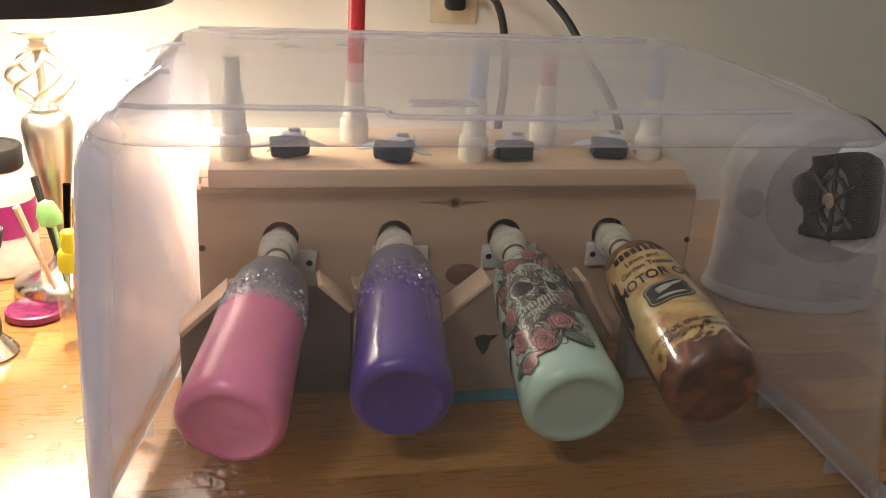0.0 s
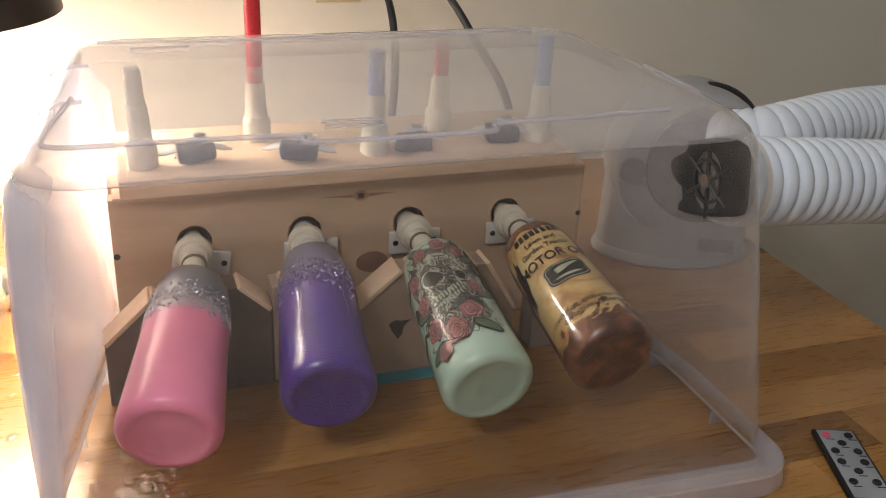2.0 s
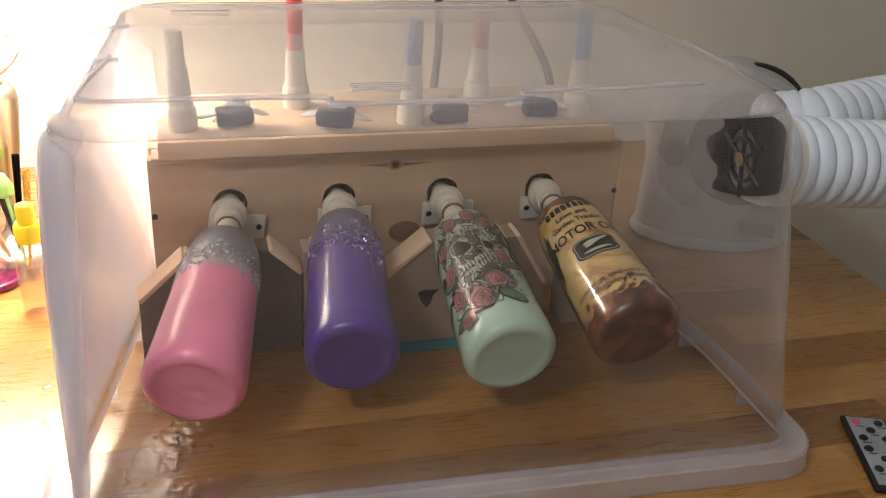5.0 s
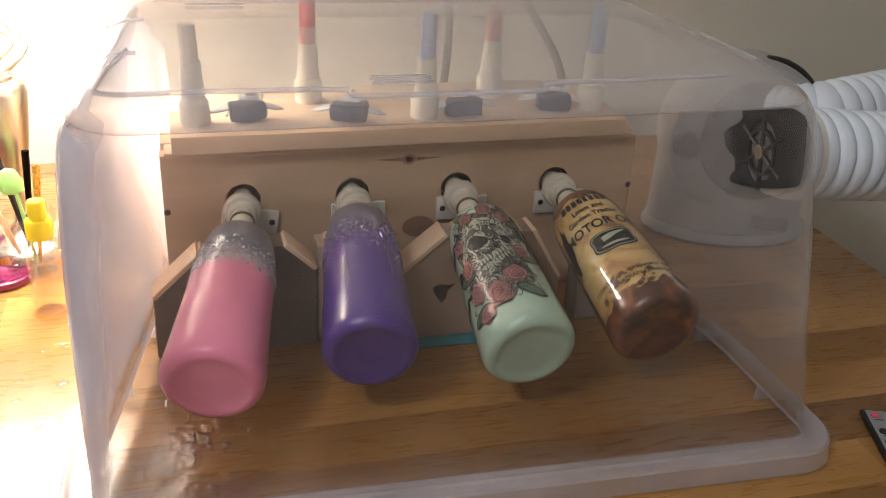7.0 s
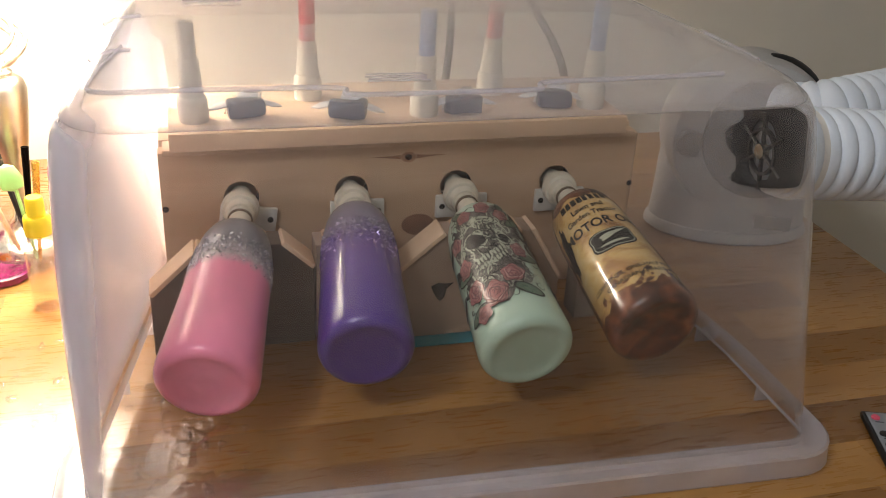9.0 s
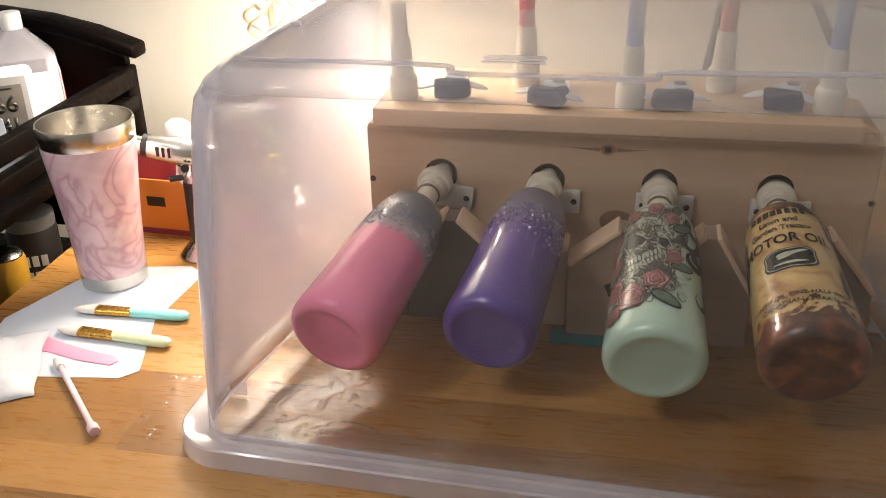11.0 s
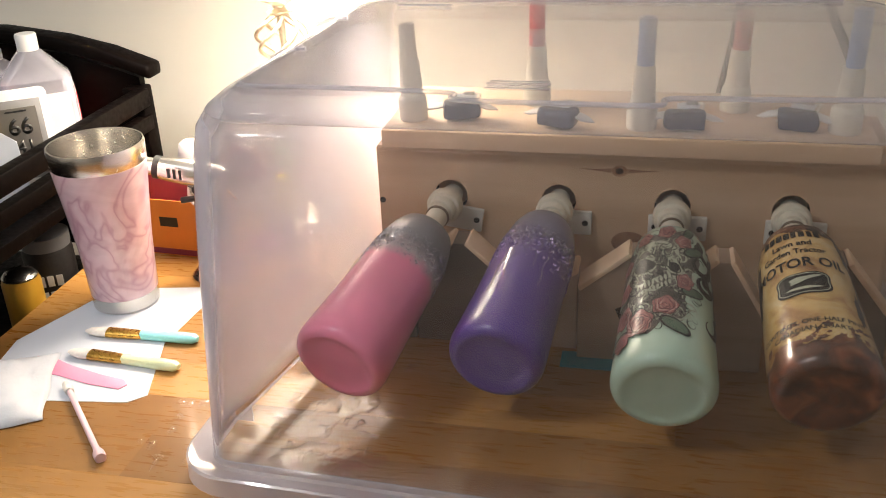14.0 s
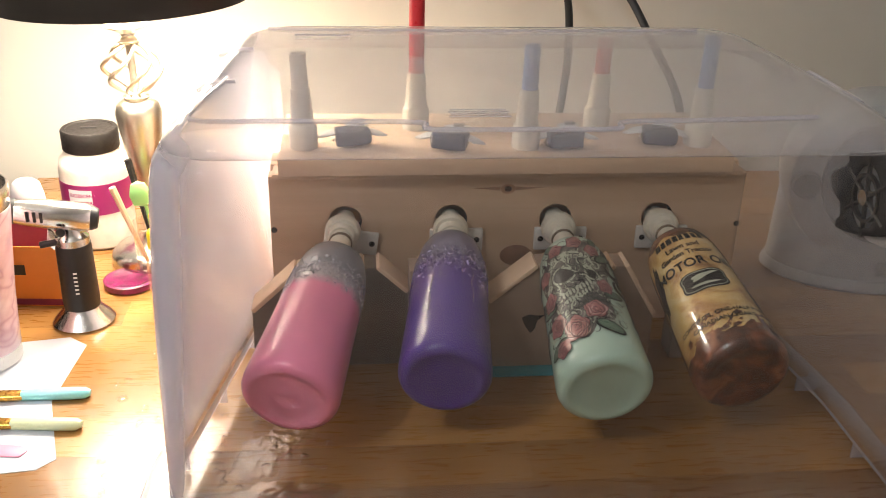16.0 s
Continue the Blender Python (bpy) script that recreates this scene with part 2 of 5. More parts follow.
MAT = {
    "wall": plain("wall_paint", (0.68, 0.655, 0.595), 0.6, vary=0.03, scale=6, bump=0.3),
    "ceiling": plain("ceiling_paint", (0.75, 0.74, 0.72), 0.8, vary=0.03, scale=6),
    "floor": wood("floor_boards", (0.30, 0.19, 0.10), (0.16, 0.09, 0.045), (0.3, 3, 1), 12, 0.5),
    "stave": wood("table_wood", (0.46, 0.250, 0.078), (0.375, 0.190, 0.052), (0.5, 4, 4), 9, 0.30, 0.45, 0.46),
    "apron": wood("table_frame_wood", (0.42, 0.24, 0.09), (0.25, 0.12, 0.04), (0.5, 5, 5), 14, 0.4),
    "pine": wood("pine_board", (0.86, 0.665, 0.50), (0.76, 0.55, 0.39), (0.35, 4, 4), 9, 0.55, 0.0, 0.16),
    # pine darkened in two steps: the blocks' shade is put into the colour
    "pine_shaded": wood("cradle_board_shaded", (0.25, 0.205, 0.18), (0.16, 0.13, 0.115), (0.35, 4, 4), 9, 0.6, 0.0, 0.35),
    "pine_half_shaded": wood("cradle_board_half_shaded", (0.46, 0.36, 0.30), (0.36, 0.27, 0.22), (0.35, 4, 4), 9, 0.6, 0.0, 0.2),
    "knot": wood("wood_knot", (0.44, 0.25, 0.16), (0.26, 0.13, 0.08), (3, 3, 3), 40, 0.5),
    "hole": plain("hole_edge", (0.05, 0.025, 0.015), 0.8),
    # extra haze on ends and top stands in for slanting lamplight
    "tub": clear("frosted_tub", 0.013, rough=0.06, shine=0.9, sheen=0.09, lamp_haze=0.68),
    "tub_top": clear("frosted_tub_top", 0.17, rough=0.06, shine=0.9, sheen=0.30, lamp_haze=0.25),
    "tub_ridge": clear("moulded_ridge_plastic", 0.38, rough=0.06, shine=1.5, sheen=0.3),
    "tub_rim": clear("tub_rim_plastic", 0.36, rough=0.08, shine=0.9, sheen=0.18),
    "resin": clear("clear_resin", 0.0, (0.97, 0.94, 0.88), 0.05, shine=2.2),
    "bottle_clear": clear("spray_bottle_plastic", 0.05, (0.98, 0.96, 0.93), 0.05, shine=1.2),
    "pvc": plain("white_pvc", (0.72, 0.67, 0.56), 0.35, vary=0.06, scale=60),
    "bracket": plain("bracket_plastic", (0.70, 0.68, 0.63), 0.4, vary=0.04),
    "pex_red": plain("red_tube", (0.62, 0.03, 0.04), 0.3, vary=0.08),
    "pex_blue": plain("blue_tube", (0.16, 0.32, 0.68), 0.3, vary=0.08),
    "black": plain("black_rubber", (0.012, 0.012, 0.013), 0.45, vary=0.3),
    "tape": plain("black_tape", (0.003, 0.004, 0.009), 0.75, vary=0.3, scale=90, bump=0.5),
    "bluetape": plain("blue_masking_tape", (0.03, 0.22, 0.26), 0.6),
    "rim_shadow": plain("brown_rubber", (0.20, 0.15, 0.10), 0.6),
    "screw": plain("dark_screw", (0.06, 0.055, 0.05), 0.35, 0.8),
    "chrome": plain("brushed_steel", (0.62, 0.60, 0.57), 0.24, 1.0, vary=0.02, scale=20, bump=0.0),
    "nickel": plain("brushed_nickel", (0.60, 0.54, 0.45), 0.38, 1.0, vary=0.02, scale=20, bump=0.0),
    "white": plain("white_plastic", (0.70, 0.70, 0.70), 0.38, vary=0.04),
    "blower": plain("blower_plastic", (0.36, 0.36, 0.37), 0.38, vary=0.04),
    "hose": plain("white_hose", (0.70, 0.77, 0.88), 0.45, vary=0.05),
    "grey": plain("grey_filter_cloth", (0.17, 0.175, 0.19), 0.8, vary=0.15, scale=90, bump=0.6),
    "badge": plain("grey_badge", (0.22, 0.22, 0.23), 0.5),
    "darkwood": wood("dark_stained_wood", (0.0024, 0.0012, 0.0010), (0.0012, 0.0006, 0.0005), (1, 1, 1), 20, 0.55, 0.0, 0.2),
    "paper": plain("white_paper", (0.63, 0.67, 0.74), 0.8, vary=0.03, scale=15, bump=0.4),
    "tissue": plain("crumpled_tissue", (0.68, 0.70, 0.75), 0.9, vary=0.05, scale=60, bump=0.8),
    "aqua": plain("aqua_lacquer", (0.30, 0.72, 0.76), 0.25, vary=0.04, coat=0.4),
    "lime": plain("pale_green_lacquer", (0.72, 0.80, 0.50), 0.25, vary=0.04, coat=0.4),
    "gold": plain("gold_ferrule", (0.62, 0.36, 0.08), 0.28, 1.0, vary=0.1),
    "bristle": plain("pale_bristle", (0.74, 0.70, 0.66), 0.9, vary=0.15, scale=200, bump=0.8),
    "pinkpaint": plain("pink_paint", (0.85, 0.34, 0.50), 0.35, vary=0.08, scale=30),
    "swab": plain("pink_swab_stick", (0.80, 0.58, 0.62), 0.5),
    "orange": plain("orange_card", (0.62, 0.20, 0.025), 0.5, vary=0.08),
    "maroon": plain("maroon_card", (0.20, 0.02, 0.05), 0.5, vary=0.15),
    "magenta": plain("magenta_label", (0.33, 0.02, 0.14), 0.4, vary=0.08),
    "glitter": plain("purple_glitter_plastic", (0.20, 0.015, 0.09), 0.25, vary=0.4, scale=200, bump=0.8),
    "lid": plain("dark_brown_lid", (0.010, 0.007, 0.006), 0.6, vary=0.1),
    "powder": plain("pale_glitter_powder", (0.74, 0.66, 0.58), 0.5, vary=0.1, scale=120, bump=0.6),
    "yellow": plain("yellow_plastic", (0.80, 0.62, 0.02), 0.35, vary=0.06),
    "green": plain("green_plastic", (0.35, 0.72, 0.25), 0.35),
    "shade": plain("dark_lamp_shade", (0.045, 0.036, 0.030), 0.35, 0.5, vary=0.1),
    "shade_in": plain("white_shade_lining", (0.80, 0.76, 0.68), 0.6),
    "bulb": glow("lit_bulb", (1.0, 0.75, 0.45), 12.0),
    "ceilbulb": glow("ceiling_bulb_glass", (1.0, 0.9, 0.78), 8.0),
    "ivory": plain("ivory_outlet", (0.62, 0.55, 0.40), 0.4),
    "lcd": plain("thermometer_screen", (0.095, 0.088, 0.082), 0.35, vary=0.04),
    "ink": plain("black_ink", (0.012, 0.012, 0.012), 0.4, bump=0),
    "jug": clear("milky_jug_plastic", 0.42, rough=0.25, shine=0.7),
    "liquid": clear("clear_liquid", 0.02, (0.96, 0.90, 0.82), 0.03),
    "red": plain("red_label", (0.62, 0.03, 0.04), 0.45),
    "brass": plain("brown_can_paint", (0.55, 0.30, 0.03), 0.35, 0.3),
    "remote": plain("grey_remote_face", (0.30, 0.32, 0.35), 0.5),
    "pinkbutton": plain("pink_button", (0.70, 0.09, 0.16), 0.5),
    "foil": plain("dark_foil_wrap", (0.024, 0.034, 0.066), 0.20, 0.2, vary=0.3, scale=120, bump=0.5),
    "roselight": plain("rose_print_light", (0.52, 0.36, 0.32), 0.3, vary=0.2, scale=120, bump=0),
    "rose": plain("rose_print", (0.35, 0.15, 0.145), 0.3, vary=0.25, scale=120, bump=0),
    "rosedark": plain("rose_print_shade", (0.12, 0.04, 0.045), 0.3, vary=0.2, bump=0),
    "leaf": plain("green_print", (0.10, 0.16, 0.11), 0.3, vary=0.3, bump=0),
    "wash": plain("grey_print_wash", (0.13, 0.12, 0.11), 0.3, vary=0.3, scale=150, bump=0),
    "bone": plain("cream_print", (0.40, 0.43, 0.34), 0.3, vary=0.15, scale=120, bump=0),
    "pinkbottle": banded("pink_bottle_paint", ((0.0, (0.90, 0.26, 0.42)), (0.52, (0.90, 0.25, 0.41)), (0.58, (0.50, 0.40, 0.44)),
                         (0.66, (0.17, 0.175, 0.21)), (1.0, (0.13, 0.14, 0.175))), 0.30, 0.6),
    "purplebottle": banded("purple_bottle_paint", ((0.0, (0.076, 0.034, 0.25)), (0.50, (0.10, 0.046, 0.29)), (0.60, (0.15, 0.095, 0.31)),
                           (0.68, (0.19, 0.18, 0.27)), (1.0, (0.13, 0.14, 0.19))), 0.30, 0.7, 0.012),
    "mintbottle": banded("mint_bottle_paint", ((0.0, (0.44, 0.60, 0.49)), (1.0, (0.50, 0.66, 0.54))), 0.30, 0.7, vary=0.03),
    "sparkle": plain("silver_glitter", (0.70, 0.69, 0.74), 0.25, 0.85, vary=0.3, scale=300, bump=0),
    "sparkle_violet": plain("violet_glitter", (0.55, 0.42, 0.80), 0.16, 0.85, vary=0.3, scale=300, bump=0),
}


def marble(name):
    """Pink and white paint swirled together."""
    m, nt, b = material(name)
    v = coords(nt)
    w = node(nt, "ShaderNodeTexNoise", Scale=7.0, Detail=1.2, Distortion=5.0)
    w2 = node(nt, "ShaderNodeTexNoise", Scale=16.0, Detail=3.0, Distortion=3.0)
    nt.links.new(v, w.inputs["Vector"]), nt.links.new(v, w2.inputs["Vector"])
    c = ramp(nt, w.outputs[0], ((0.28, (0.78, 0.62, 0.66)), (0.42, (0.72, 0.51, 0.57)), (0.48, (0.57, 0.34, 0.42)), (0.55, (0.73, 0.53, 0.59)), (0.72, (0.76, 0.59, 0.64))))
    mx = nt.nodes.new("ShaderNodeMix")
    mx.data_type, mx.blend_type = "RGBA", "MULTIPLY"
    mx.inputs["Factor"].default_value = 0.5
    nt.links.new(c, mx.inputs[6])
    nt.links.new(ramp(nt, w2.outputs[0], ((0.35, (0.8, 0.7, 0.74)), (0.6, (1.05, 1.02, 1.03)))), mx.inputs[7])
    nt.links.new(mx.outputs[2], b.inputs["Base Color"])
    b.inputs["Roughness"].default_value, b.inputs["Coat Weight"].default_value = 0.3, 0.8
    return m


def rusty(name, stops, scale, rough, coat):
    """Mottled stain, as aged paper or rust under varnish."""
    m, nt, b = material(name)
    v = coords(nt)
    w = node(nt, "ShaderNodeTexNoise", Scale=scale, Detail=8.0, Roughness=0.65, Distortion=0.8)
    nt.links.new(v, w.inputs["Vector"])
    nt.links.new(ramp(nt, w.outputs[0], stops), b.inputs["Base Color"])
    b.inputs["Roughness"].default_value, b.inputs["Coat Weight"].default_value = rough, coat
    relief(nt, b, w.outputs[0], 0.15, 0.0008)
    return m


MAT["marble"] = marble("pink_marbled_paint")
MAT["rust"] = rusty("rust_brown_glaze", ((0.30, (0.012, 0.006, 0.004)), (0.45, (0.075, 0.024, 0.013)), (0.58, (0.20, 0.066, 0.030)), (0.74, (0.38, 0.16, 0.08))), 58, 0.3, 0.9)
MAT["aged"] = rusty("aged_yellow_label", ((0.28, (0.15, 0.06, 0.025)), (0.40, (0.38, 0.20, 0.07)), (0.50, (0.58, 0.38, 0.14)), (0.68, (0.64, 0.53, 0.29))), 26, 0.35, 0.8)
MAT["char"] = rusty("charred_glaze", ((0.35, (0.010, 0.010, 0.013)), (0.65, (0.035, 0.03, 0.032))), 40, 0.35, 0.7)

MAT["darkwood"].node_tree.nodes["Principled BSDF"].inputs["Specular IOR Level"].default_value = 0.05

# ---------------------------------------------------------------- mesh helpers


def finish(bm, name, mat, smooth=40):
    bmesh.ops.recalc_face_normals(bm, faces=bm.faces)
    me = bpy.data.meshes.new(name)
    bm.to_mesh(me)
    bm.free()
    me.materials.append(mat)
    if smooth:
        for f in me.polygons:
            f.use_smooth = not f.select
        me.set_sharp_from_angle(angle=radians(smooth))
    return me


def part(name, bm, mat, parent=None, label="", m=None, smooth=40):
    ob = new(name, finish(bm, name, mat, smooth))
    if m is not None:
        ob.matrix_local = m
    if parent is not None:
        ob.parent = parent
    if label:
        tagged(ob, label)
    return ob


def thing(name, label, category, m=None, group="", kind=""):
    ob = new(name)
    ob.empty_display_size = 0.02
    if m is not None:
        ob.matrix_local = m
    return tagged(ob, label, category, group, kind)


def box(sx, sy, sz, at=(0, 0, 0), bevel=0.0015, m=None, bm=None):
    """A box of full sizes, centred on at, with rounded edges."""
    b = bmesh.new()
    bmesh.ops.create_cube(b, size=1)
    bmesh.ops.scale(b, vec=(sx, sy, sz), verts=b.verts)
    if bevel:
        made = set(bmesh.ops.bevel(b, geom=b.edges[:], offset=min(bevel, 0.45 * min(sx, sy, sz)), segments=2, affect="EDGES", profile=0.5)["faces"])
        for f in b.faces:
            f.select = f not in made
    bmesh.ops.translate(b, vec=at, verts=b.verts)
    if m is not None:
        bmesh.ops.transform(b, matrix=m, verts=b.verts)
    if bm is None:
        return b
    join(bm, b)
    return bm


def join(bm, other):
    me = bpy.data.meshes.new("joint")
    other.to_mesh(me)
    other.free()
    bm.from_mesh(me)
    bpy.data.meshes.remove(me)


def lathe(profile, n=40, m=None, start=0.0, sweep=1.0):
    """Turns (radius, height) pairs round z. A radius of nought closes the end."""
    b = bmesh.new()
    rings = []
    for r, z in profile:
        if r <= 1e-6:
            rings.append([b.verts.new((0, 0, z))])
        else:
            rings.append([b.verts.new((r * math.cos(2 * math.pi * k / n), r * math.sin(2 * math.pi * k / n), z)) for k in range(n)])
    for p, q in zip(rings, rings[1:]):
        for k in range(n):
            j = (k + 1) % n
            if len(p) == 1 and len(q) == 1:
                continue
            if len(p) == 1:
                b.faces.new((p[0], q[j], q[k]))
            elif len(q) == 1:
                b.faces.new((p[k], p[j], q[0]))
            else:
                b.faces.new((p[k], p[j], q[j], q[k]))
    if m is not None:
        bmesh.ops.transform(b, matrix=m, verts=b.verts)
    return b


def tube(points, radius, n=12, bm=None, closed=False):
    """A round bar along points; radius is a number or a function of 0..1."""
    b = bmesh.new() if bm is None else bm
    pts = [Vector(p) for p in points]
    rings, up = [], Vector((0, 0, 1))
    for k, p in enumerate(pts):
        a = pts[k - 1] if (k or closed) else p
        c = pts[(k + 1) % len(pts)] if (k + 1 < len(pts) or closed) else p
        d = (c - a).normalized()
        side = d.cross(up)
        if side.length < 0.05:
            side = d.cross(Vector((0, 1, 0)))
        side.normalize()
        top = side.cross(d).normalized()
        r = radius(k / max(1, len(pts) - 1)) if callable(radius) else radius
        rings.append([b.verts.new(p + r * (math.cos(2 * math.pi * j / n) * side + math.sin(2 * math.pi * j / n) * top)) for j in range(n)])
    pairs = list(zip(rings, rings[1:])) + ([(rings[-1], rings[0])] if closed else [])
    for p, q in pairs:
        for j in range(n):
            i = (j + 1) % n
            b.faces.new((p[j], p[i], q[i], q[j]))
    if not closed:
        b.faces.new(rings[0]), b.faces.new(rings[-1])
    return b


def curve_points(points, steps=8):
    """A smooth line through the points."""
    pts = [Vector(p) for p in points]
    pts = [2 * pts[0] - pts[1]] + pts + [2 * pts[-1] - pts[-2]]
    out = []
    for k in range(1, len(pts) - 2):
        p0, p1, p2, p3 = pts[k - 1 : k + 3]
        for s in range(steps):
            t = s / steps
            out.append(0.5 * (2 * p1 + (p2 - p0) * t + (2 * p0 - 5 * p1 + 4 * p2 - p3) * t * t + (3 * p1 - p0 - 3 * p2 + p3) * t**3))
    return out + [pts[-2]]


def slab(outline, thick, m=None, bevel=0.0):
    """A flat outline of (x, y) pairs made thick upwards."""
    b = bmesh.new()
    f = b.faces.new([b.verts.new((x, y, 0)) for x, y in outline])
    up = bmesh.ops.extrude_face_region(b, geom=[f])
    bmesh.ops.translate(b, vec=(0, 0, thick), verts=[v for v in up["geom"] if isinstance(v, bmesh.types.BMVert)])
    if bevel:
        made = set(bmesh.ops.bevel(b, geom=b.edges[:], offset=bevel, segments=2, affect="EDGES", profile=0.5)["faces"])
        for f in b.faces:
            f.select = f not in made
    if m is not None:
        bmesh.ops.transform(b, matrix=m, verts=b.verts)
    return b


def rounded(hx, y0, y1, r, n=7, side=10):
    """A ring of points round a rectangle |x| < hx, y0 < y < y1 with corners of radius r."""
    out = []
    for cx, cy, a0 in ((hx - r, y0 + r, -90), (hx - r, y1 - r, 0), (-hx + r, y1 - r, 90), (-hx + r, y0 + r, 180)):
        for k in range(n + 1):
            a = radians(a0 + 90 * k / n)
            out.append((cx + r * math.cos(a), cy + r * math.sin(a)))
        ax, ay = out[-1]
        nx, ny = {-90: (hx, y1 - r), 0: (-hx + r, y1), 90: (-hx, y0 + r), 180: (hx - r, y0)}[a0]
        for k in range(1, side):
            out.append((ax + (nx - ax) * k / side, ay + (ny - ay) * k / side))
    return out


def text_mesh(words, size, align="CENTER"):
    cu = bpy.data.curves.new("lettering", "FONT")
    cu.body, cu.size, cu.align_x, cu.align_y = words, size, align, "CENTER"
    cu.resolution_u, cu.offset = 3, size * 0.022
    ob = bpy.data.objects.new("lettering", cu)
    scene.collection.objects.link(ob)
    me = bpy.data.meshes.new_from_object(ob.evaluated_get(bpy.context.evaluated_depsgraph_get()))
    bpy.data.objects.remove(ob)
    b = bmesh.new()
    b.from_mesh(me)
    return b


def flat(words, size, m, mat, parent, name="lettering", thick=0.0003):
    b = text_mesh(words, size)
    up = bmesh.ops.extrude_face_region(b, geom=b.faces[:])
    bmesh.ops.translate(b, vec=(0, 0, thick), verts=[v for v in up["geom"] if isinstance(v, bmesh.types.BMVert)])
    return part(name, b, mat, parent, m=m, smooth=0)


# ---------------------------------------------------------------- the room
WALL_Y, FLOOR_Z, CEIL_Z = 0.56, -0.75, 1.68


def wall(name, sx, sy, sz, at):
    return tagged(part(name, box(sx, sy, sz, at, 0), MAT["wall"], smooth=0), "plain off-white painted room wall", "wall", kind="structure")


wall("wall_north", 4.6, 0.1, CEIL_Z - FLOOR_Z, (-0.2, WALL_Y + 0.05, (CEIL_Z + FLOOR_Z) / 2))
wall("wall_south", 4.6, 0.1, CEIL_Z - FLOOR_Z, (-0.2, -2.65, (CEIL_Z + FLOOR_Z) / 2))
wall("wall_west", 0.1, 3.16, CEIL_Z - FLOOR_Z, (-2.45, -1.02, (CEIL_Z + FLOOR_Z) / 2))
wall("wall_east", 0.1, 3.16, CEIL_Z - FLOOR_Z, (2.05, -1.02, (CEIL_Z + FLOOR_Z) / 2))
tagged(part("floor", box(4.6, 3.36, 0.1, (-0.2, -1.02, FLOOR_Z - 0.05), 0), MAT["floor"], smooth=0), "brown wooden room floor", "floor", kind="structure")
tagged(part("ceiling", box(4.6, 3.36, 0.1, (-0.2, -1.02, CEIL_Z + 0.05), 0), MAT["ceiling"], smooth=0), "plain white ceiling", "ceiling", kind="structure")

fixture = thing("ceiling_light", "white ceiling light with three lit bulbs", "ceiling light", pose(-1.0, -0.74, CEIL_Z))
part("mount", lathe(((0, -0.03), (0.08, -0.03), (0.1, 0), (0, 0))), MAT["white"], fixture)
for cx, cy, cz in CEILING_BULBS:
    arm = part("arm", tube(((0, 0, -0.02), (cx + 1.0, cy + 0.74, -0.06)), 0.008), MAT["white"], fixture)
    part("bulb", lathe(((0, 0.0), (0.02, 0.008), (0.03, 0.03), (0.018, 0.065), (0.012, 0.08), (0, 0.08)), 20), MAT["ceilbulb"], fixture,
         "lit glass bulb", pose(cx + 1.0, cy + 0.74, cz - CEIL_Z + 0.032))

outlet = thing("wall_outlet", "ivory plastic wall outlet with two black plugs", "outlet", pose(0.105, WALL_Y, 0.335, 90, 0, 0))
part("cover_plate", box(0.075, 0.118, 0.006, (0, 0, 0.003), 0.0025), MAT["ivory"], outlet)
for k in (-1, 1):
    part("socket", box(0.034, 0.028, 0.003, (0, 0.024 * k, 0.0065), 0.001), MAT["ivory"], outlet)
part("plug", box(0.03, 0.032, 0.03, (-0.002, -0.02, 0.022), 0.006), MAT["black"], outlet, "black moulded plug")


def cord(points, radius, label):
    ob = part("power_cord", tube(curve_points(points), radius, 10), MAT["black"])
    return tagged(ob, label, "cable")


cord(((0.125, WALL_Y - 0.03, 0.335), (0.135, 0.40, 0.325), (0.125, 0.30, 0.25), (0.10, 0.24, 0.12), (0.09, 0.20, 0.0)), 0.0055, "thick black power cord running down from the outlet")
cord(((0.125, WALL_Y - 0.03, 0.355), (0.16, 0.42, 0.37), (0.205, 0.34, 0.33), (0.235, 0.28, 0.27), (0.262, 0.22, 0.20), (0.27, 0.19, 0.09), (0.275, 0.16, 0.0)), 0.0055, "thick black power cord curving down behind the turner")

# ---------------------------------------------------------------- the table
TX0, TX1, TY0, TY1 = -0.672, 0.622, -0.72, 0.50
table = thing("work_table", "honey-coloured butcher-block wooden table with a glossy varnish", "table", pose(0, 0, 0))
part("core_board", box(TX1 - TX0 - 0.004, TY1 - TY0 - 0.004, 0.028, ((TX0 + TX1) / 2, (TY0 + TY1) / 2, -0.021), 0.002), MAT["apron"], table)
for sx in (0, 1):
    for sy in (0, 1):
        part("leg", box(0.07, 0.07, 0.715, (TX0 + 0.08 if sx == 0 else TX1 - 0.08, TY0 + 0.08 if sy == 0 else TY1 - 0.08, -0.393), 0.004), MAT["apron"], table)

# ---------------------------------------------------------------- the bottle turner
turner = thing("bottle_turner", "home-made pine bottle turner with pipe spindles and cradle blocks", "bottle turner")


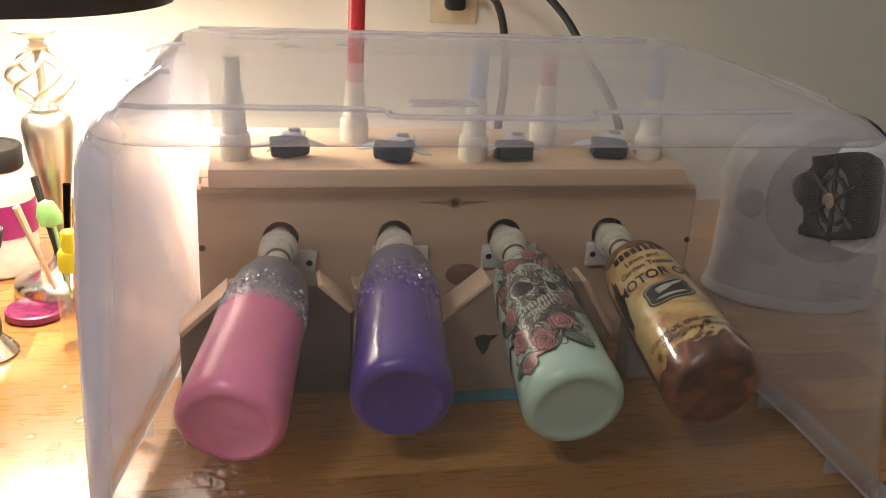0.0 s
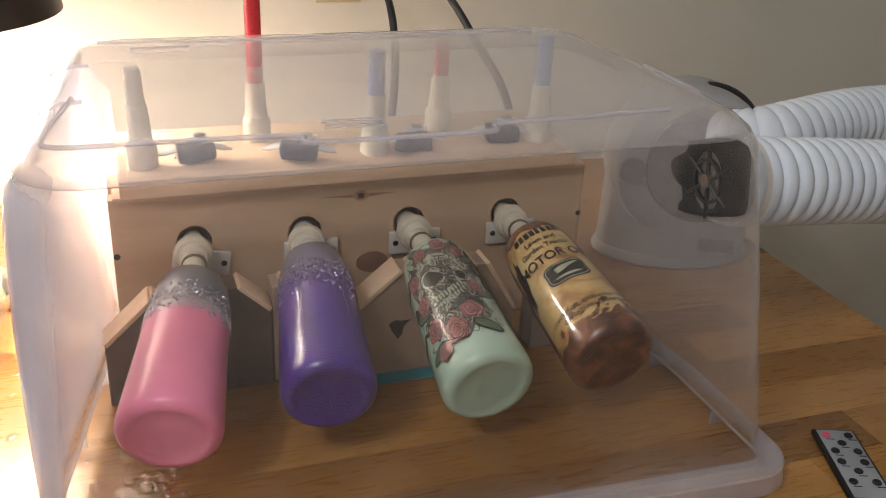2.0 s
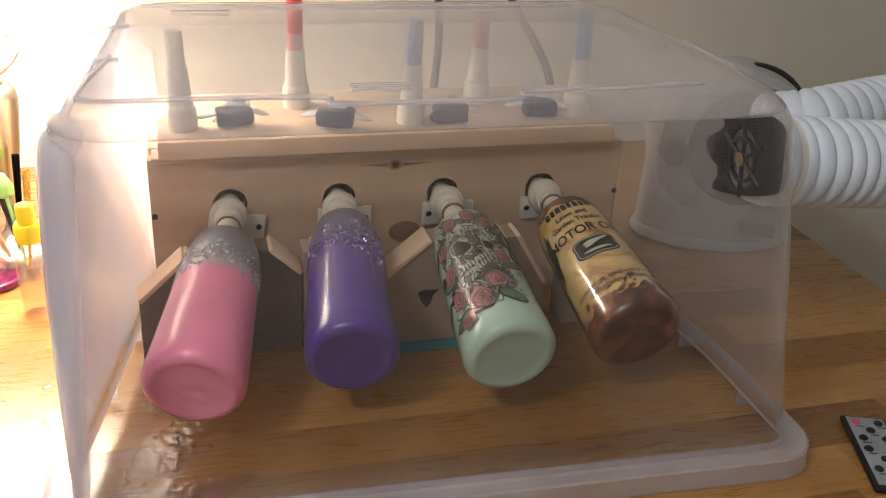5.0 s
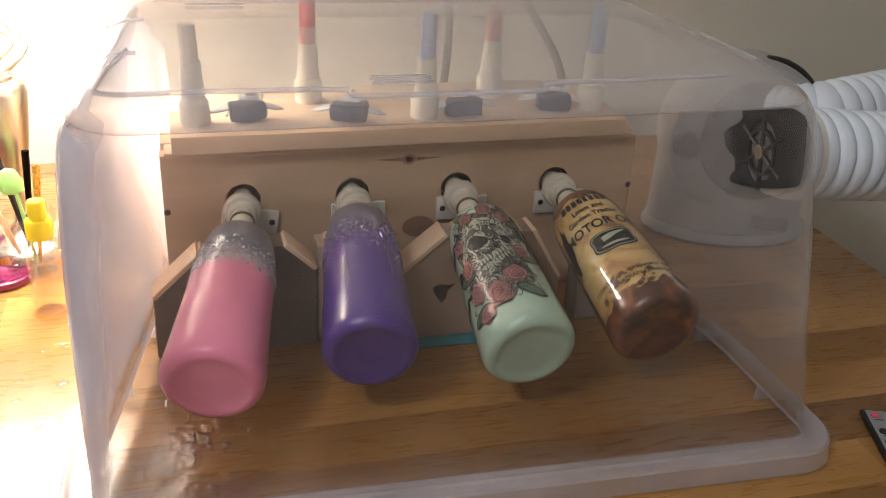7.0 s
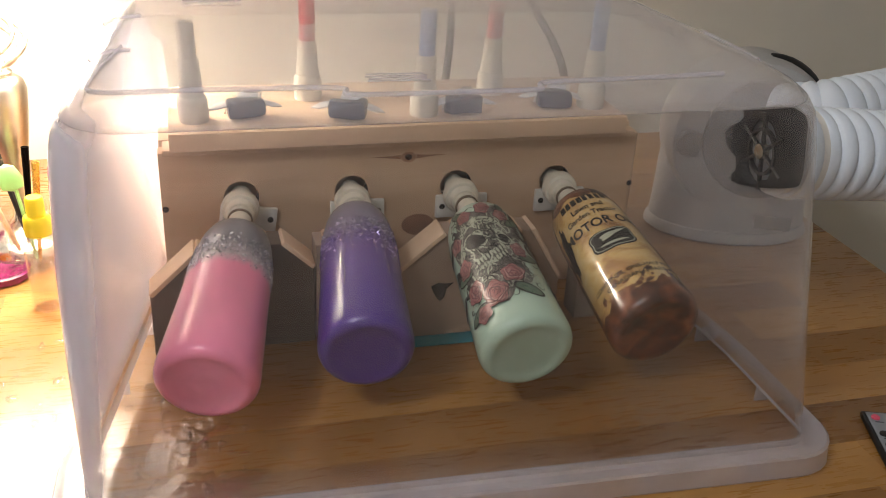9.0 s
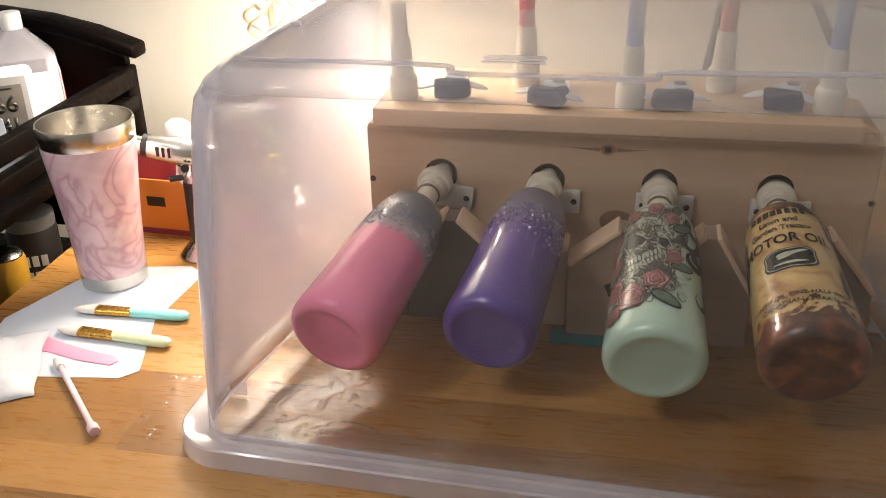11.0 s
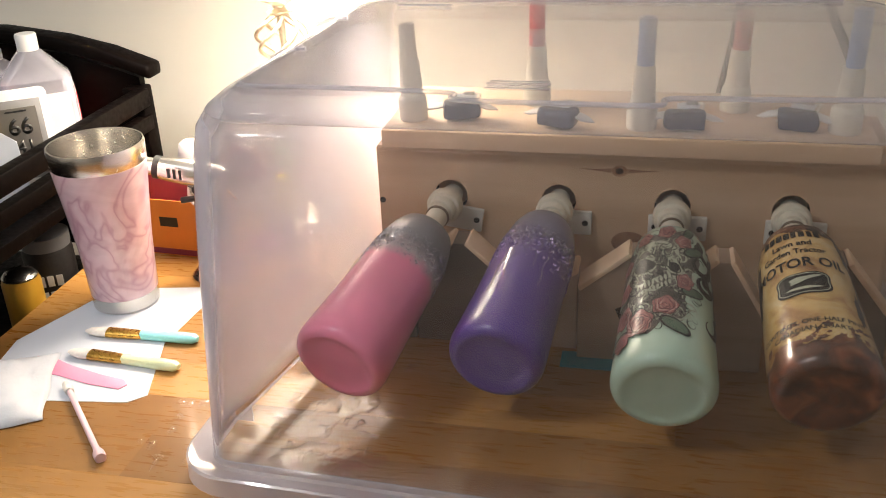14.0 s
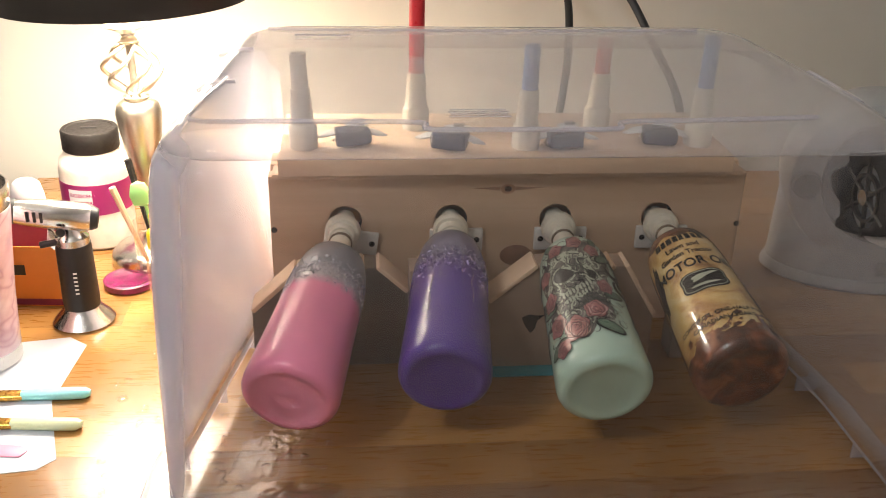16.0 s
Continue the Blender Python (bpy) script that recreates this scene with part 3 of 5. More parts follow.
def pierced(x0, x1, z0, z1, y0, y1, holes, radius):
    """An upright board with round holes right through it."""
    b = bmesh.new()
    n = 24
    cuts = [x0] + [(a + c) / 2 for a, c in zip(holes, holes[1:])] + [x1]
    zc = HOLE_Z
    for h, (a, c) in zip(holes, zip(cuts, cuts[1:])):
        rims = []
        for y in (y0, y1):
            inner, outer = [], []
            for k in range(n):
                t = 2 * math.pi * (k + 0.5) / n
                dx, dz = math.cos(t), math.sin(t)
                inner.append(b.verts.new((h + radius * dx, y, zc + radius * dz)))
                reach = min((c - h) / dx if dx > 0 else (a - h) / dx, (z1 - zc) / dz if dz > 0 else (z0 - zc) / dz)
                outer.append(b.verts.new((h + reach * dx, y, zc + reach * dz)))
            corner = {}
            for px, pz in ((a, z0), (a, z1), (c, z0), (c, z1)):
                corner[(px, pz)] = b.verts.new((px, y, pz))
            for k in range(n):
                j = (k + 1) % n
                o1, o2 = outer[k].co, outer[j].co
                face = [inner[k], outer[k], outer[j], inner[j]]
                if abs(o1.x - o2.x) > 1e-6 and abs(o1.z - o2.z) > 1e-6:
                    near = min(corner.values(), key=lambda v: (v.co - (o1 + o2) / 2).length)
                    face = [inner[k], outer[k], near, outer[j], inner[j]]
                b.faces.new(face)
            rims.append(inner)
        for k in range(n):
            j = (k + 1) % n
            b.faces.new((rims[0][k], rims[0][j], rims[1][j], rims[1][k]))
    for z in (z0, z1):
        b.faces.new([b.verts.new(p) for p in ((x0, y0, z), (x1, y0, z), (x1, y1, z), (x0, y1, z))])
    for x in (x0, x1):
        b.faces.new([b.verts.new(p) for p in ((x, y0, z0), (x, y1, z0), (x, y1, z1), (x, y0, z1))])
    return b


HOLE_Z, HOLES = 0.133, (-0.181, -0.063, 0.056, 0.174)
part("front_board", pierced(-0.263, 0.272, 0.001, 0.1865, 0.0, 0.019, HOLES, 0.0185), MAT["pine"], turner, smooth=0)
part("back_board", box(0.535, 0.018, 0.19, (0.0045, 0.135, 0.096), 0.001), MAT["pine"], turner)
part("top_board", box(0.497, 0.165, 0.019, (-0.002, 0.0625, 0.2035), 0.0015), MAT["pine"], turner, "planed pine lid board")
part("lid_batten", box(0.520, 0.030, 0.0065, (0.002, 0.003, 0.1902), 0.0008), MAT["pine"], turner)
# boards added to keep lamplight out of the box, whose ends are open
for x in (-0.252, 0.261):
    part("end_board", box(0.018, 0.104, 0.155, (x, 0.072, 0.0785), 0.001), MAT["pine"], turner)
for x in (-0.245, 0.254):
    part("end_cleat", box(0.034, 0.10, 0.03, (x, 0.072, 0.178), 0.001), MAT["pine"], turner)
part("knot", slab([(0.0085 * math.cos(a / 12 * 6.283), 0.0062 * math.sin(a / 12 * 6.283)) for a in range(12)], 0.0006, pose(0.0, 0.0003, 0.170, 90, 0, 0)), MAT["knot"], turner, "dark brown knot in the pine")
part("knot_core", slab([(0.0042 * math.cos(a / 10 * 6.283), 0.0034 * math.sin(a / 10 * 6.283)) for a in range(10)], 0.0010, pose(0.0, 0.0003, 0.170, 90, 0, 0)), MAT["hole"], turner)
for sgn in (-1, 1):
    part("knot_grain", slab([(0.0088 * sgn, 0.0026), (0.022 * sgn, 0.0016), (0.042 * sgn, 0.0012), (0.024 * sgn, -0.0004), (0.0088 * sgn, -0.0022)], 0.0005, pose(0.0, 0.0003, 0.170, 90, 0, 0)), MAT["knot"], turner)
part("knot", slab([(0.019 * math.cos(a / 14 * 6.283), 0.013 * math.sin(a / 14 * 6.283)) for a in range(14)], 0.0006, pose(0.013, 0.0003, 0.088, 90, 0, 0)), MAT["knot"], turner, "large dark red knot in the pine")
for x in (-0.2595, 0.2695):
    part("screw", lathe(((0, -0.0012), (0.0032, -0.0008), (0.0035, 0), (0, 0)), 14, pose(x, -0.0002, 0.124, -90, 0, 0)), MAT["screw"], turner)


def cradle_piece(outline, y, thick, mat, name="cradle_block", label=""):
    """A block with slanted shoulders, standing on its edge across the turner."""
    part(name, slab(outline, thick, pose(0, y + 0.014, 0, 90, 0, 0), 0.0012), mat, turner, label, smooth=0)
    for (xa, za), (xb, zb) in zip(outline, outline[1:]):
        run = math.hypot(xb - xa, zb - za)
        if min(za, zb) > 0.05 and abs(xa - xb) > 0.02 and abs(za - zb) > 0.01:
            lean = math.degrees(math.atan2(zb - za, xb - xa))
            part("slanted_strip", box(run * 0.97, thick + 0.003, 0.005, (0, 0, 0), 0.0008, pose((xa + xb) / 2, y + 0.0125 - thick / 2, (za + zb) / 2 + 0.002, 0, -lean, 0)), MAT["pine"], turner, "pale pine strip")


CY = -0.07
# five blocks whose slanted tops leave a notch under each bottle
# their front shade comes from the darkened pine colours
cradle_piece([(-0.279, 0.001), (-0.205, 0.001), (-0.205, 0.085), (-0.232, 0.112), (-0.279, 0.068)], CY, 0.032, MAT["pine_shaded"])
cradle_piece([(-0.203, 0.001), (-0.116, 0.001), (-0.116, 0.088), (-0.148, 0.118), (-0.162, 0.118), (-0.203, 0.082)], CY, 0.032, MAT["pine_shaded"])
cradle_piece([(-0.114, 0.001), (-0.034, 0.001), (-0.034, 0.092), (-0.062, 0.075), (-0.104, 0.112), (-0.114, 0.112)], CY + 0.004, 0.032, MAT["pine_half_shaded"])
cradle_piece([(-0.032, 0.001), (0.055, 0.001), (0.055, 0.078), (0.030, 0.122), (0.018, 0.122), (-0.032, 0.080)], CY - 0.012, 0.032, MAT["pine_half_shaded"], label="pale pine block with a dark stain")
cradle_piece([(0.057, 0.001), (0.148, 0.001), (0.148, 0.062), (0.112, 0.122), (0.100, 0.122), (0.057, 0.080)], CY - 0.014, 0.032, MAT["pine_half_shaded"])
cradle_piece([(0.176, 0.001), (0.262, 0.001), (0.262, 0.066), (0.218, 0.122), (0.206, 0.122), (0.176, 0.085)], CY - 0.004, 0.032, MAT["pine_shaded"])
part("stain", slab([(0.0, 0.0), (0.006, -0.009), (0.011, -0.004), (0.013, 0.006), (0.021, 0.013), (0.012, 0.012), (0.004, 0.014), (-0.004, 0.010)], 0.0004, pose(0.009, CY - 0.0303, 0.052, 90, 0, 0)), MAT["char"], turner, "dark smudge on the block", smooth=0)
part("tape_strip", box(0.125, 0.03, 0.0012, (0.015, CY - 0.035, 0.0012), 0.0004), MAT["bluetape"], turner, "blue-green masking tape")


def spindle(x, turn, bottle_matrix):
    """A bracket on the board and a pipe with a collar that runs out to the bottle."""
    part("bracket_plate", slab([(-0.030, -0.015), (0.030, -0.015), (0.030, 0.012), (-0.030, 0.012)], 0.006, pose(x + 0.006, -0.0005, 0.112, 90, turn, 0), 0.0015), MAT["bracket"], turner)
    for sx in (-0.023, 0.023):
        part("screw", lathe(((0, -0.0015), (0.0028, -0.001), (0.0034, 0), (0, 0)), 14, pose(x + 0.006 + sx, -0.0066, 0.111 - sx * math.tan(radians(turn)), -90, 0, 0)), MAT["screw"], turner)
    a = Vector((x, 0.012, HOLE_Z - 0.002))
    b = bottle_matrix @ Vector((0, 0, 0.168))
    d = b - a
    aim = Matrix.Translation(a) @ d.to_track_quat("Z", "Y").to_matrix().to_4x4()
    n = d.length
    part("pipe", lathe(((0, 0), (0.0112, 0), (0.0112, n + 0.004), (0, n + 0.004)), 24, aim), MAT["pvc"], turner, "off-white plastic pipe")
    part("collar", lathe(((0.0114, 0.012), (0.0138, 0.013), (0.0142, 0.023), (0.0180, 0.0255), (0.0195, 0.0285), (0.0195, 0.0360), (0.0182, 0.0390), (0.0150, 0.0400), (0.0147, 0.0470), (0.0136, 0.0490), (0.0114, 0.0495)), 32, aim), MAT["pvc"], turner, "off-white pipe coupling")
    part("ring", lathe(((0.0114, 0.058), (0.0128, 0.0585), (0.0128, 0.0612), (0.0114, 0.0617)), 24, aim), MAT["rim_shadow"], turner, "dark rubber washer")
    part("hole_lining", lathe(((0.0186, 0.0), (0.0182, 0.0), (0.0182, 0.018), (0.0186, 0.018)), 28, pose(x, 0.019, HOLE_Z, 90, 0, 0)), MAT["hole"], turner)


# bottles: the place of each base's centre and of the open end
ENDS = {
    "pink": ((-0.2315, -0.266, 0.077), (-0.189, -0.083, 0.127)),
    "purple": ((-0.092, -0.253, 0.0835), (-0.068, -0.060, 0.128)),
    "mint": ((0.053, -0.271, 0.0795), (0.055, -0.080, 0.127)),
    "rust": ((0.1815, -0.268, 0.0885), (0.170, -0.075, 0.132)),
}
AIM = {}
STOUT = {"pink": 1.17, "purple": 1.13, "mint": 1.16, "rust": 1.17}
for key, (base, top) in ENDS.items():
    axis = Vector(top) - Vector(base)
    z = axis.normalized()
    x = Vector((1, 0, 0)) - z * z.x
    x.normalize()
    y = z.cross(x)
    AIM[key] = Matrix.Translation(base) @ Matrix((x, y, z)).transposed().to_4x4() @ Matrix.Diagonal((STOUT[key], STOUT[key], axis.length / 0.1685, 1))
for x, turn, key in zip(HOLES, (8, 0, 0, 0), ("pink", "purple", "mint", "rust")):
    spindle(x, turn, AIM[key])

R = 0.0385
PROFILE = ((0, 0.0022), (0.0085, 0.0022), (0.0100, 0.0019), (0.0125, 0.0021), (0.0240, 0.0019), (0.0268, 0.0012), (0.0290, 0.0005), (0.0312, 0.0003), (0.0342, 0.0013), (0.0367, 0.0036), (R - 0.0004, 0.0068), (R, 0.0110),
           (R * 0.985, 0.022), (R * 0.955, 0.044), (R * 0.915, 0.072), (R * 0.88, 0.100), (R * 0.855, 0.122), (R * 0.82, 0.138), (R * 0.755, 0.152), (R * 0.66, 0.162), (0.020, 0.1668), (0.0125, 0.1685), (0, 0.1685))


def bottle(key, mat, label):
    root = thing("bottle", label, "bottle", AIM[key], "bottles on the turner")
    part("body", lathe(PROFILE, 56), MAT[mat], root)
    return root


def wrap(x, z, lift=0.0005):
    """A point of the bottle's skin: x metres round from its upper line, z metres up from its base."""
    r = R + lift
    for (r0, z0), (r1, z1) in zip(PROFILE[9:], PROFILE[10:]):
        if z0 <= z <= z1:
            r = r0 + (r1 - r0) * (z - z0) / max(1e-6, z1 - z0) + lift
    a = -math.pi / 2 + x / R
    return Vector((r * math.cos(a), r * math.sin(a), z))


def decal(name, outlines, mat, root, lift, label="", shift=0.0):
    """Printed shapes laid on the bottle's skin, each a strip of left and right edge points."""
    b = bmesh.new()
    for left, right in outlines:
        l = [b.verts.new(wrap(p[0] + shift, p[1] if not shift else 0.152 - (0.152 - p[1]) * 1.13, lift)) for p in left]
        r = [b.verts.new(wrap(p[0] + shift, p[1] if not shift else 0.152 - (0.152 - p[1]) * 1.13, lift)) for p in right]
        for k in range(len(l) - 1):
            b.faces.new((l[k], l[k + 1], r[k + 1], r[k]))
    return part(name, b, MAT[mat], root, label)


def blob(cx, cz, rx, rz, turn=0.0, petals=0, depth=0.0, n=20, rows=3, start=0.0):
    """A round or petalled shape, as strips from its middle outwards."""
    out = []
    c, s = math.cos(radians(turn)), math.sin(radians(turn))
    for q in range(rows):
        inner, outer = [], []
        for k in range(n + 1):
            a = 2 * math.pi * k / n
            w = 1 + depth * math.cos(petals * a + start)
            for f, dest in ((q / rows, inner), ((q + 1) / rows, outer)):
                x, z = rx * w * f * math.cos(a), rz * w * f * math.sin(a)
                dest.append((cx + c * x - s * z, cz + s * x + c * z))
        out.append((inner, outer))
    return out


def ring(cx, cz, rx, rz, width, turn=0.0, a0=0.0, a1=360.0, petals=0, depth=0.0, n=24):
    left, right = [], []
    c, s = math.cos(radians(turn)), math.sin(radians(turn))
    for k in range(n + 1):
        a = radians(a0 + (a1 - a0) * k / n)
        w = 1 + depth * math.cos(petals * a)
        taper = 0.35 + 0.65 * math.sin(math.pi * (k + 0.5) / (n + 1)) if a1 - a0 < 359 else 1
        for f, dest in ((-0.5, left), (0.5, right)):
            x, z = (rx * w + f * width * taper) * math.cos(a), (rz * w + f * width * taper) * math.sin(a)
            dest.append((cx + c * x - s * z, cz + s * x + c * z))
    return [(left, right)]


def scroll(x0, z0, size, turns, heading, width, flip=1, n=26):
    """A curling stroke, thick in the middle, that winds into itself."""
    left, right = [], []
    x, z, h = x0, z0, radians(heading)
    for k in range(n + 1):
        t = k / n
        w = width * (0.15 + math.sin(math.pi * min(1, t * 1.15) ** 0.7) * 0.85) if t * 1.15 < 1 else width * 0.15
        left.append((x - w * math.sin(h), z + w * math.cos(h)))
        right.append((x + w * math.sin(h), z - w * math.cos(h)))
        step = size / n
        x, z = x + step * math.cos(h), z + step * math.sin(h)
        h += flip * radians(turns * 360 / n) * (0.35 + 1.6 * t)
    return [(left, right)]


def bars(x0, x1, z, height, words, rng):
    """Unreadable small print: a row of short bars."""
    out, x = [], x0
    while x < x1 - 0.002:
        w = min(rng.uniform(*words), x1 - x)
        n = max(1, int(w / 0.004))
        out.append(([(x + w * k / n, z) for k in range(n + 1)], [(x + w * k / n, z + height) for k in range(n + 1)]))
        x += w + rng.uniform(0.0012, 0.0022)
    return out


def lettered(words, size, x, z, mat, root, lift=0.0009):
    """Readable print bent round the bottle, to be read with the open end up."""
    b = text_mesh(words, size)
    for v in b.verts:
        v.co = wrap(x + v.co.x, z + v.co.y, lift)
    return part("lettering", b, MAT[mat], root, smooth=0)


def flecks(root, z0, z1, count, mat, rng, size):
    """Glitter flakes strewn in a band round the bottle."""
    verts, faces = [], []
    for _ in range(count):
        z = z0 + (z1 - z0) * rng.triangular(0, 1, 0.45)
        p = wrap(rng.uniform(-math.pi, math.pi) * R, z, 0.0004)
        u, v = Vector([rng.gauss(0, 1) for _ in range(3)]).normalized(), Vector([rng.gauss(0, 1) for _ in range(3)]).normalized()
        s = rng.uniform(0.5, 1.0) * size
        k = len(verts)
        verts += [tuple(p + s * u), tuple(p + s * v), tuple(p - s * u), tuple(p - s * v)]
        faces.append((k, k + 1, k + 2, k + 3))
    me = bpy.data.meshes.new("glitter")
    me.from_pydata(verts, [], faces)
    me.materials.append(MAT[mat])
    ob = new("glitter", me)
    ob.parent = root
    return tagged(ob, kind="stuff")


rng = random.Random(4)
pink = bottle("pink", "pinkbottle", "glossy pink bottle with silver glitter and a grey steel end")
flecks(pink, 0.098, 0.140, 2200, "sparkle", rng, 0.0012)
purple = bottle("purple", "purplebottle", "glossy purple bottle with violet glitter and a grey steel end")
flecks(purple, 0.084, 0.142, 2000, "sparkle_violet", rng, 0.0012)
flecks(purple, 0.102, 0.138, 900, "sparkle", rng, 0.0012)
flecks(purple, 0.098, 0.134, 700, "purplebottle", rng, 0.0015)
for k, (x, z0, z1) in enumerate(((-0.018, 0.045, 0.118), (-0.010, 0.085, 0.120), (0.022, 0.06, 0.122), (0.012, 0.08, 0.125))):
    pts = [wrap(x + 0.0015 * math.sin(9 * t), z0 + (z1 - z0) * t / 5, 0.0004) for t in range(6)]
    part("drip", tube(curve_points(pts, 5), lambda t: 0.0008 - 0.0004 * t, 8), MAT["resin"], purple, "run of clear glossy resin")

mint = bottle("mint", "mintbottle", "mint-green bottle printed with roses, a skull and black scrollwork")
wash, ink, leaf, bone, teeth = [], [], [], [], []
wash += blob(-0.010, 0.098, 0.033, 0.054, 8, 7, 0.10, 40, 8) + blob(0.012, 0.120, 0.020, 0.030, 0, 5, 0.15, 30, 4)
for k in range(150):
    x, z = rng.uniform(-0.038, 0.022), rng.uniform(0.050, 0.146)
    bone += scroll(x, z, rng.uniform(0.012, 0.024), rng.uniform(0.4, 1.0), rng.uniform(0, 360), rng.uniform(0.0004, 0.0010), rng.choice((-1, 1)), 14)
for k in range(230):
    x, z = rng.uniform(-0.042, 0.027), rng.uniform(0.048, 0.148)
    ink += scroll(x, z, rng.uniform(0.010, 0.022), rng.uniform(0.4, 1.1), rng.uniform(0, 360), rng.uniform(0.00025, 0.0006), rng.choice((-1, 1)), 14)
bone += ring(-0.010, 0.116, 0.023, 0.018, 0.0065, 12, 0, 200) + ring(-0.017, 0.111, 0.0115, 0.0085, 0.0022, -20) + ring(0.010, 0.106, 0.0052, 0.0066, 0.0018, 25)
sockets = blob(-0.017, 0.111, 0.0102, 0.0072, -20, 3, 0.12) + blob(0.010, 0.106, 0.0042, 0.0055, 25, 3, 0.1) + blob(-0.001, 0.0995, 0.0022, 0.0036, 30)
for k in range(9):
    teeth += blob(-0.020 + 0.0033 * k, 0.0885 + 0.0010 * k - 0.0016 * math.sin(k * 0.39), 0.0012, 0.0030, 10)
    teeth += blob(-0.018 + 0.0031 * k, 0.0815 + 0.0011 * k - 0.0016 * math.sin(k * 0.39), 0.0011, 0.0026, 10)
for cx, cz, l, turn in ((0.028, 0.128, 0.011, 30), (0.024, 0.150, 0.010, 60), (-0.028, 0.150, 0.010, 140), (0.012, 0.048, 0.012, -30), (-0.036, 0.044, 0.011, 200), (0.026, 0.084, 0.010, 10), (-0.040, 0.085, 0.011, 170)):
    ink += blob(cx, cz, l * 1.1, l * 0.48, turn)
    leaf += blob(cx, cz, l * 0.92, l * 0.36, turn) 
for x0, z0, size, turns, head, w, fl in ((0.034, 0.145, 0.050, 0.8, -100, 0.0030, 1), (0.046, 0.132, 0.060, 0.9, -70, 0.0034, -1), (0.036, 0.108, 0.050, 1.0, -60, 0.0032, 1), (0.052, 0.100, 0.046, 0.9, -120, 0.003, -1),
                                       (0.050, 0.074, 0.040, 0.7, -60, 0.003, -1), (-0.046, 0.130, 0.05, 0.9, -100, 0.003, -1), (-0.052, 0.10, 0.05, 0.9, -80, 0.0034, 1), (-0.048, 0.072, 0.045, 0.8, -110, 0.003, -1)):
    ink += scroll(x0, z0, size, turns, head, w, fl)
    ink += scroll(x0, z0, size * 0.6, turns * 1.3, head + 60, w * 0.7, -fl)
decal("wash_print", wash, "wash", mint, 0.0003, shift=-0.007)
decal("bone_print", bone, "bone", mint, 0.0006, shift=-0.007)
tagged(decal("scrollwork_print", ink, "ink", mint, 0.0009, shift=-0.007), kind="stuff")
decal("socket_print", sockets, "ink", mint, 0.0012, shift=-0.007)
tagged(decal("teeth_print", teeth, "bone", mint, 0.0011, shift=-0.007), kind="stuff")
tagged(decal("leaf_print", leaf, "leaf", mint, 0.0011, shift=-0.007), kind="stuff")
for cx, cz, s in ((0.002, 0.148, 0.009), (-0.020, 0.143, 0.008), (-0.015, 0.052, 0.012), (-0.032, 0.064, 0.010), (0.018, 0.136, 0.008), (0.004, 0.066, 0.010), (0.019, 0.092, 0.008), (-0.036, 0.092, 0.009), (-0.038, 0.120, 0.008), (-0.030, 0.040, 0.008)):
    turn = rng.uniform(0, 90)
    decal("rose_outline", blob(cx, cz, s * 1.04, s * 0.94, turn, 5, 0.12), "ink", mint, 0.0012, shift=-0.007)
    petals = decal("rose_print", blob(cx, cz, s * 0.98, s * 0.88, turn, 5, 0.12), "rose", mint, 0.0014, shift=-0.007)
    lines = []
    for f in (0.85, 0.72, 0.58, 0.44, 0.30, 0.16):
        lines += ring(cx + 0.06 * s * rng.uniform(-1, 1), cz + 0.06 * s * rng.uniform(-1, 1), s * f, s * f * 0.85, s * 0.085, rng.uniform(0, 360), 0, rng.uniform(200, 310), 4, 0.14)
    pale = []
    for f in (0.9, 0.66, 0.40):
        pale += ring(cx, cz, s * f, s * f * 0.85, s * 0.07, rng.uniform(0, 360), 0, rng.uniform(120, 240), 4, 0.14)
    decal("petal_lights", pale, "roselight", petals, 0.00155, shift=-0.007)
    decal("petal_lines", lines, "rosedark", petals, 0.0016, shift=-0.007)

rust = bottle("rust", "rust", "rust-brown bottle with an aged yellow motor oil label")
sheet = []
for q in range(12):
    za, zb = 0.021 + 0.128 * q / 12, 0.021 + 0.128 * (q + 1) / 12
    xs = [-0.066 + 0.120 * k / 30 for k in range(31)]
    sheet.append(([(x, za + (0.003 * math.sin(140 * x) + 0.002 * math.sin(410 * x) if q == 0 else 0)) for x in xs], [(x, zb + (0.003 * math.sin(170 * x) if q == 11 else 0)) for x in xs]))
label_sheet = decal("label_sheet", sheet, "aged", rust, 0.0005, "stained yellow paper label")
charred = []
for cx, cz, rx, rz in ((0.022, 0.152, 0.02, 0.009), (0.036, 0.128, 0.007, 0.022), (0.042, 0.090, 0.006, 0.028), (-0.058, 0.10, 0.006, 0.03), (0.030, 0.060, 0.004, 0.018)):
    charred += blob(cx, cz, rx, rz, rng.uniform(-10, 10), 7, 0.16, 26)
stains = []
for k in range(40):
    stains += blob(rng.uniform(-0.055, 0.045), 0.021 + 0.022 * rng.random() ** 2.4, rng.uniform(0.001, 0.0045), rng.uniform(0.001, 0.003), rng.uniform(0, 90), 5, 0.3, 16, 2)
tagged(decal("rust_stains", stains, "rust", rust, 0.0007, "rust stains creeping up the label"), kind="stuff")
tagged(decal("scorch", charred, "char", rust, 0.0008, "blackened patches"), kind="stuff")
decal("small_print", bars(-0.042, 0.012, 0.1375, 0.0085, (0.0045, 0.0065), rng), "ink", label_sheet, 0.0011)
lettered("Lawn and", 0.0092, -0.015, 0.1295, "ink", label_sheet, 0.0011)
lettered("Garden Tractor", 0.0086, -0.015, 0.1195, "ink", label_sheet, 0.0011)
lettered("MOTOR OIL", 0.0150, -0.014, 0.1050, "ink", label_sheet, 0.0011)
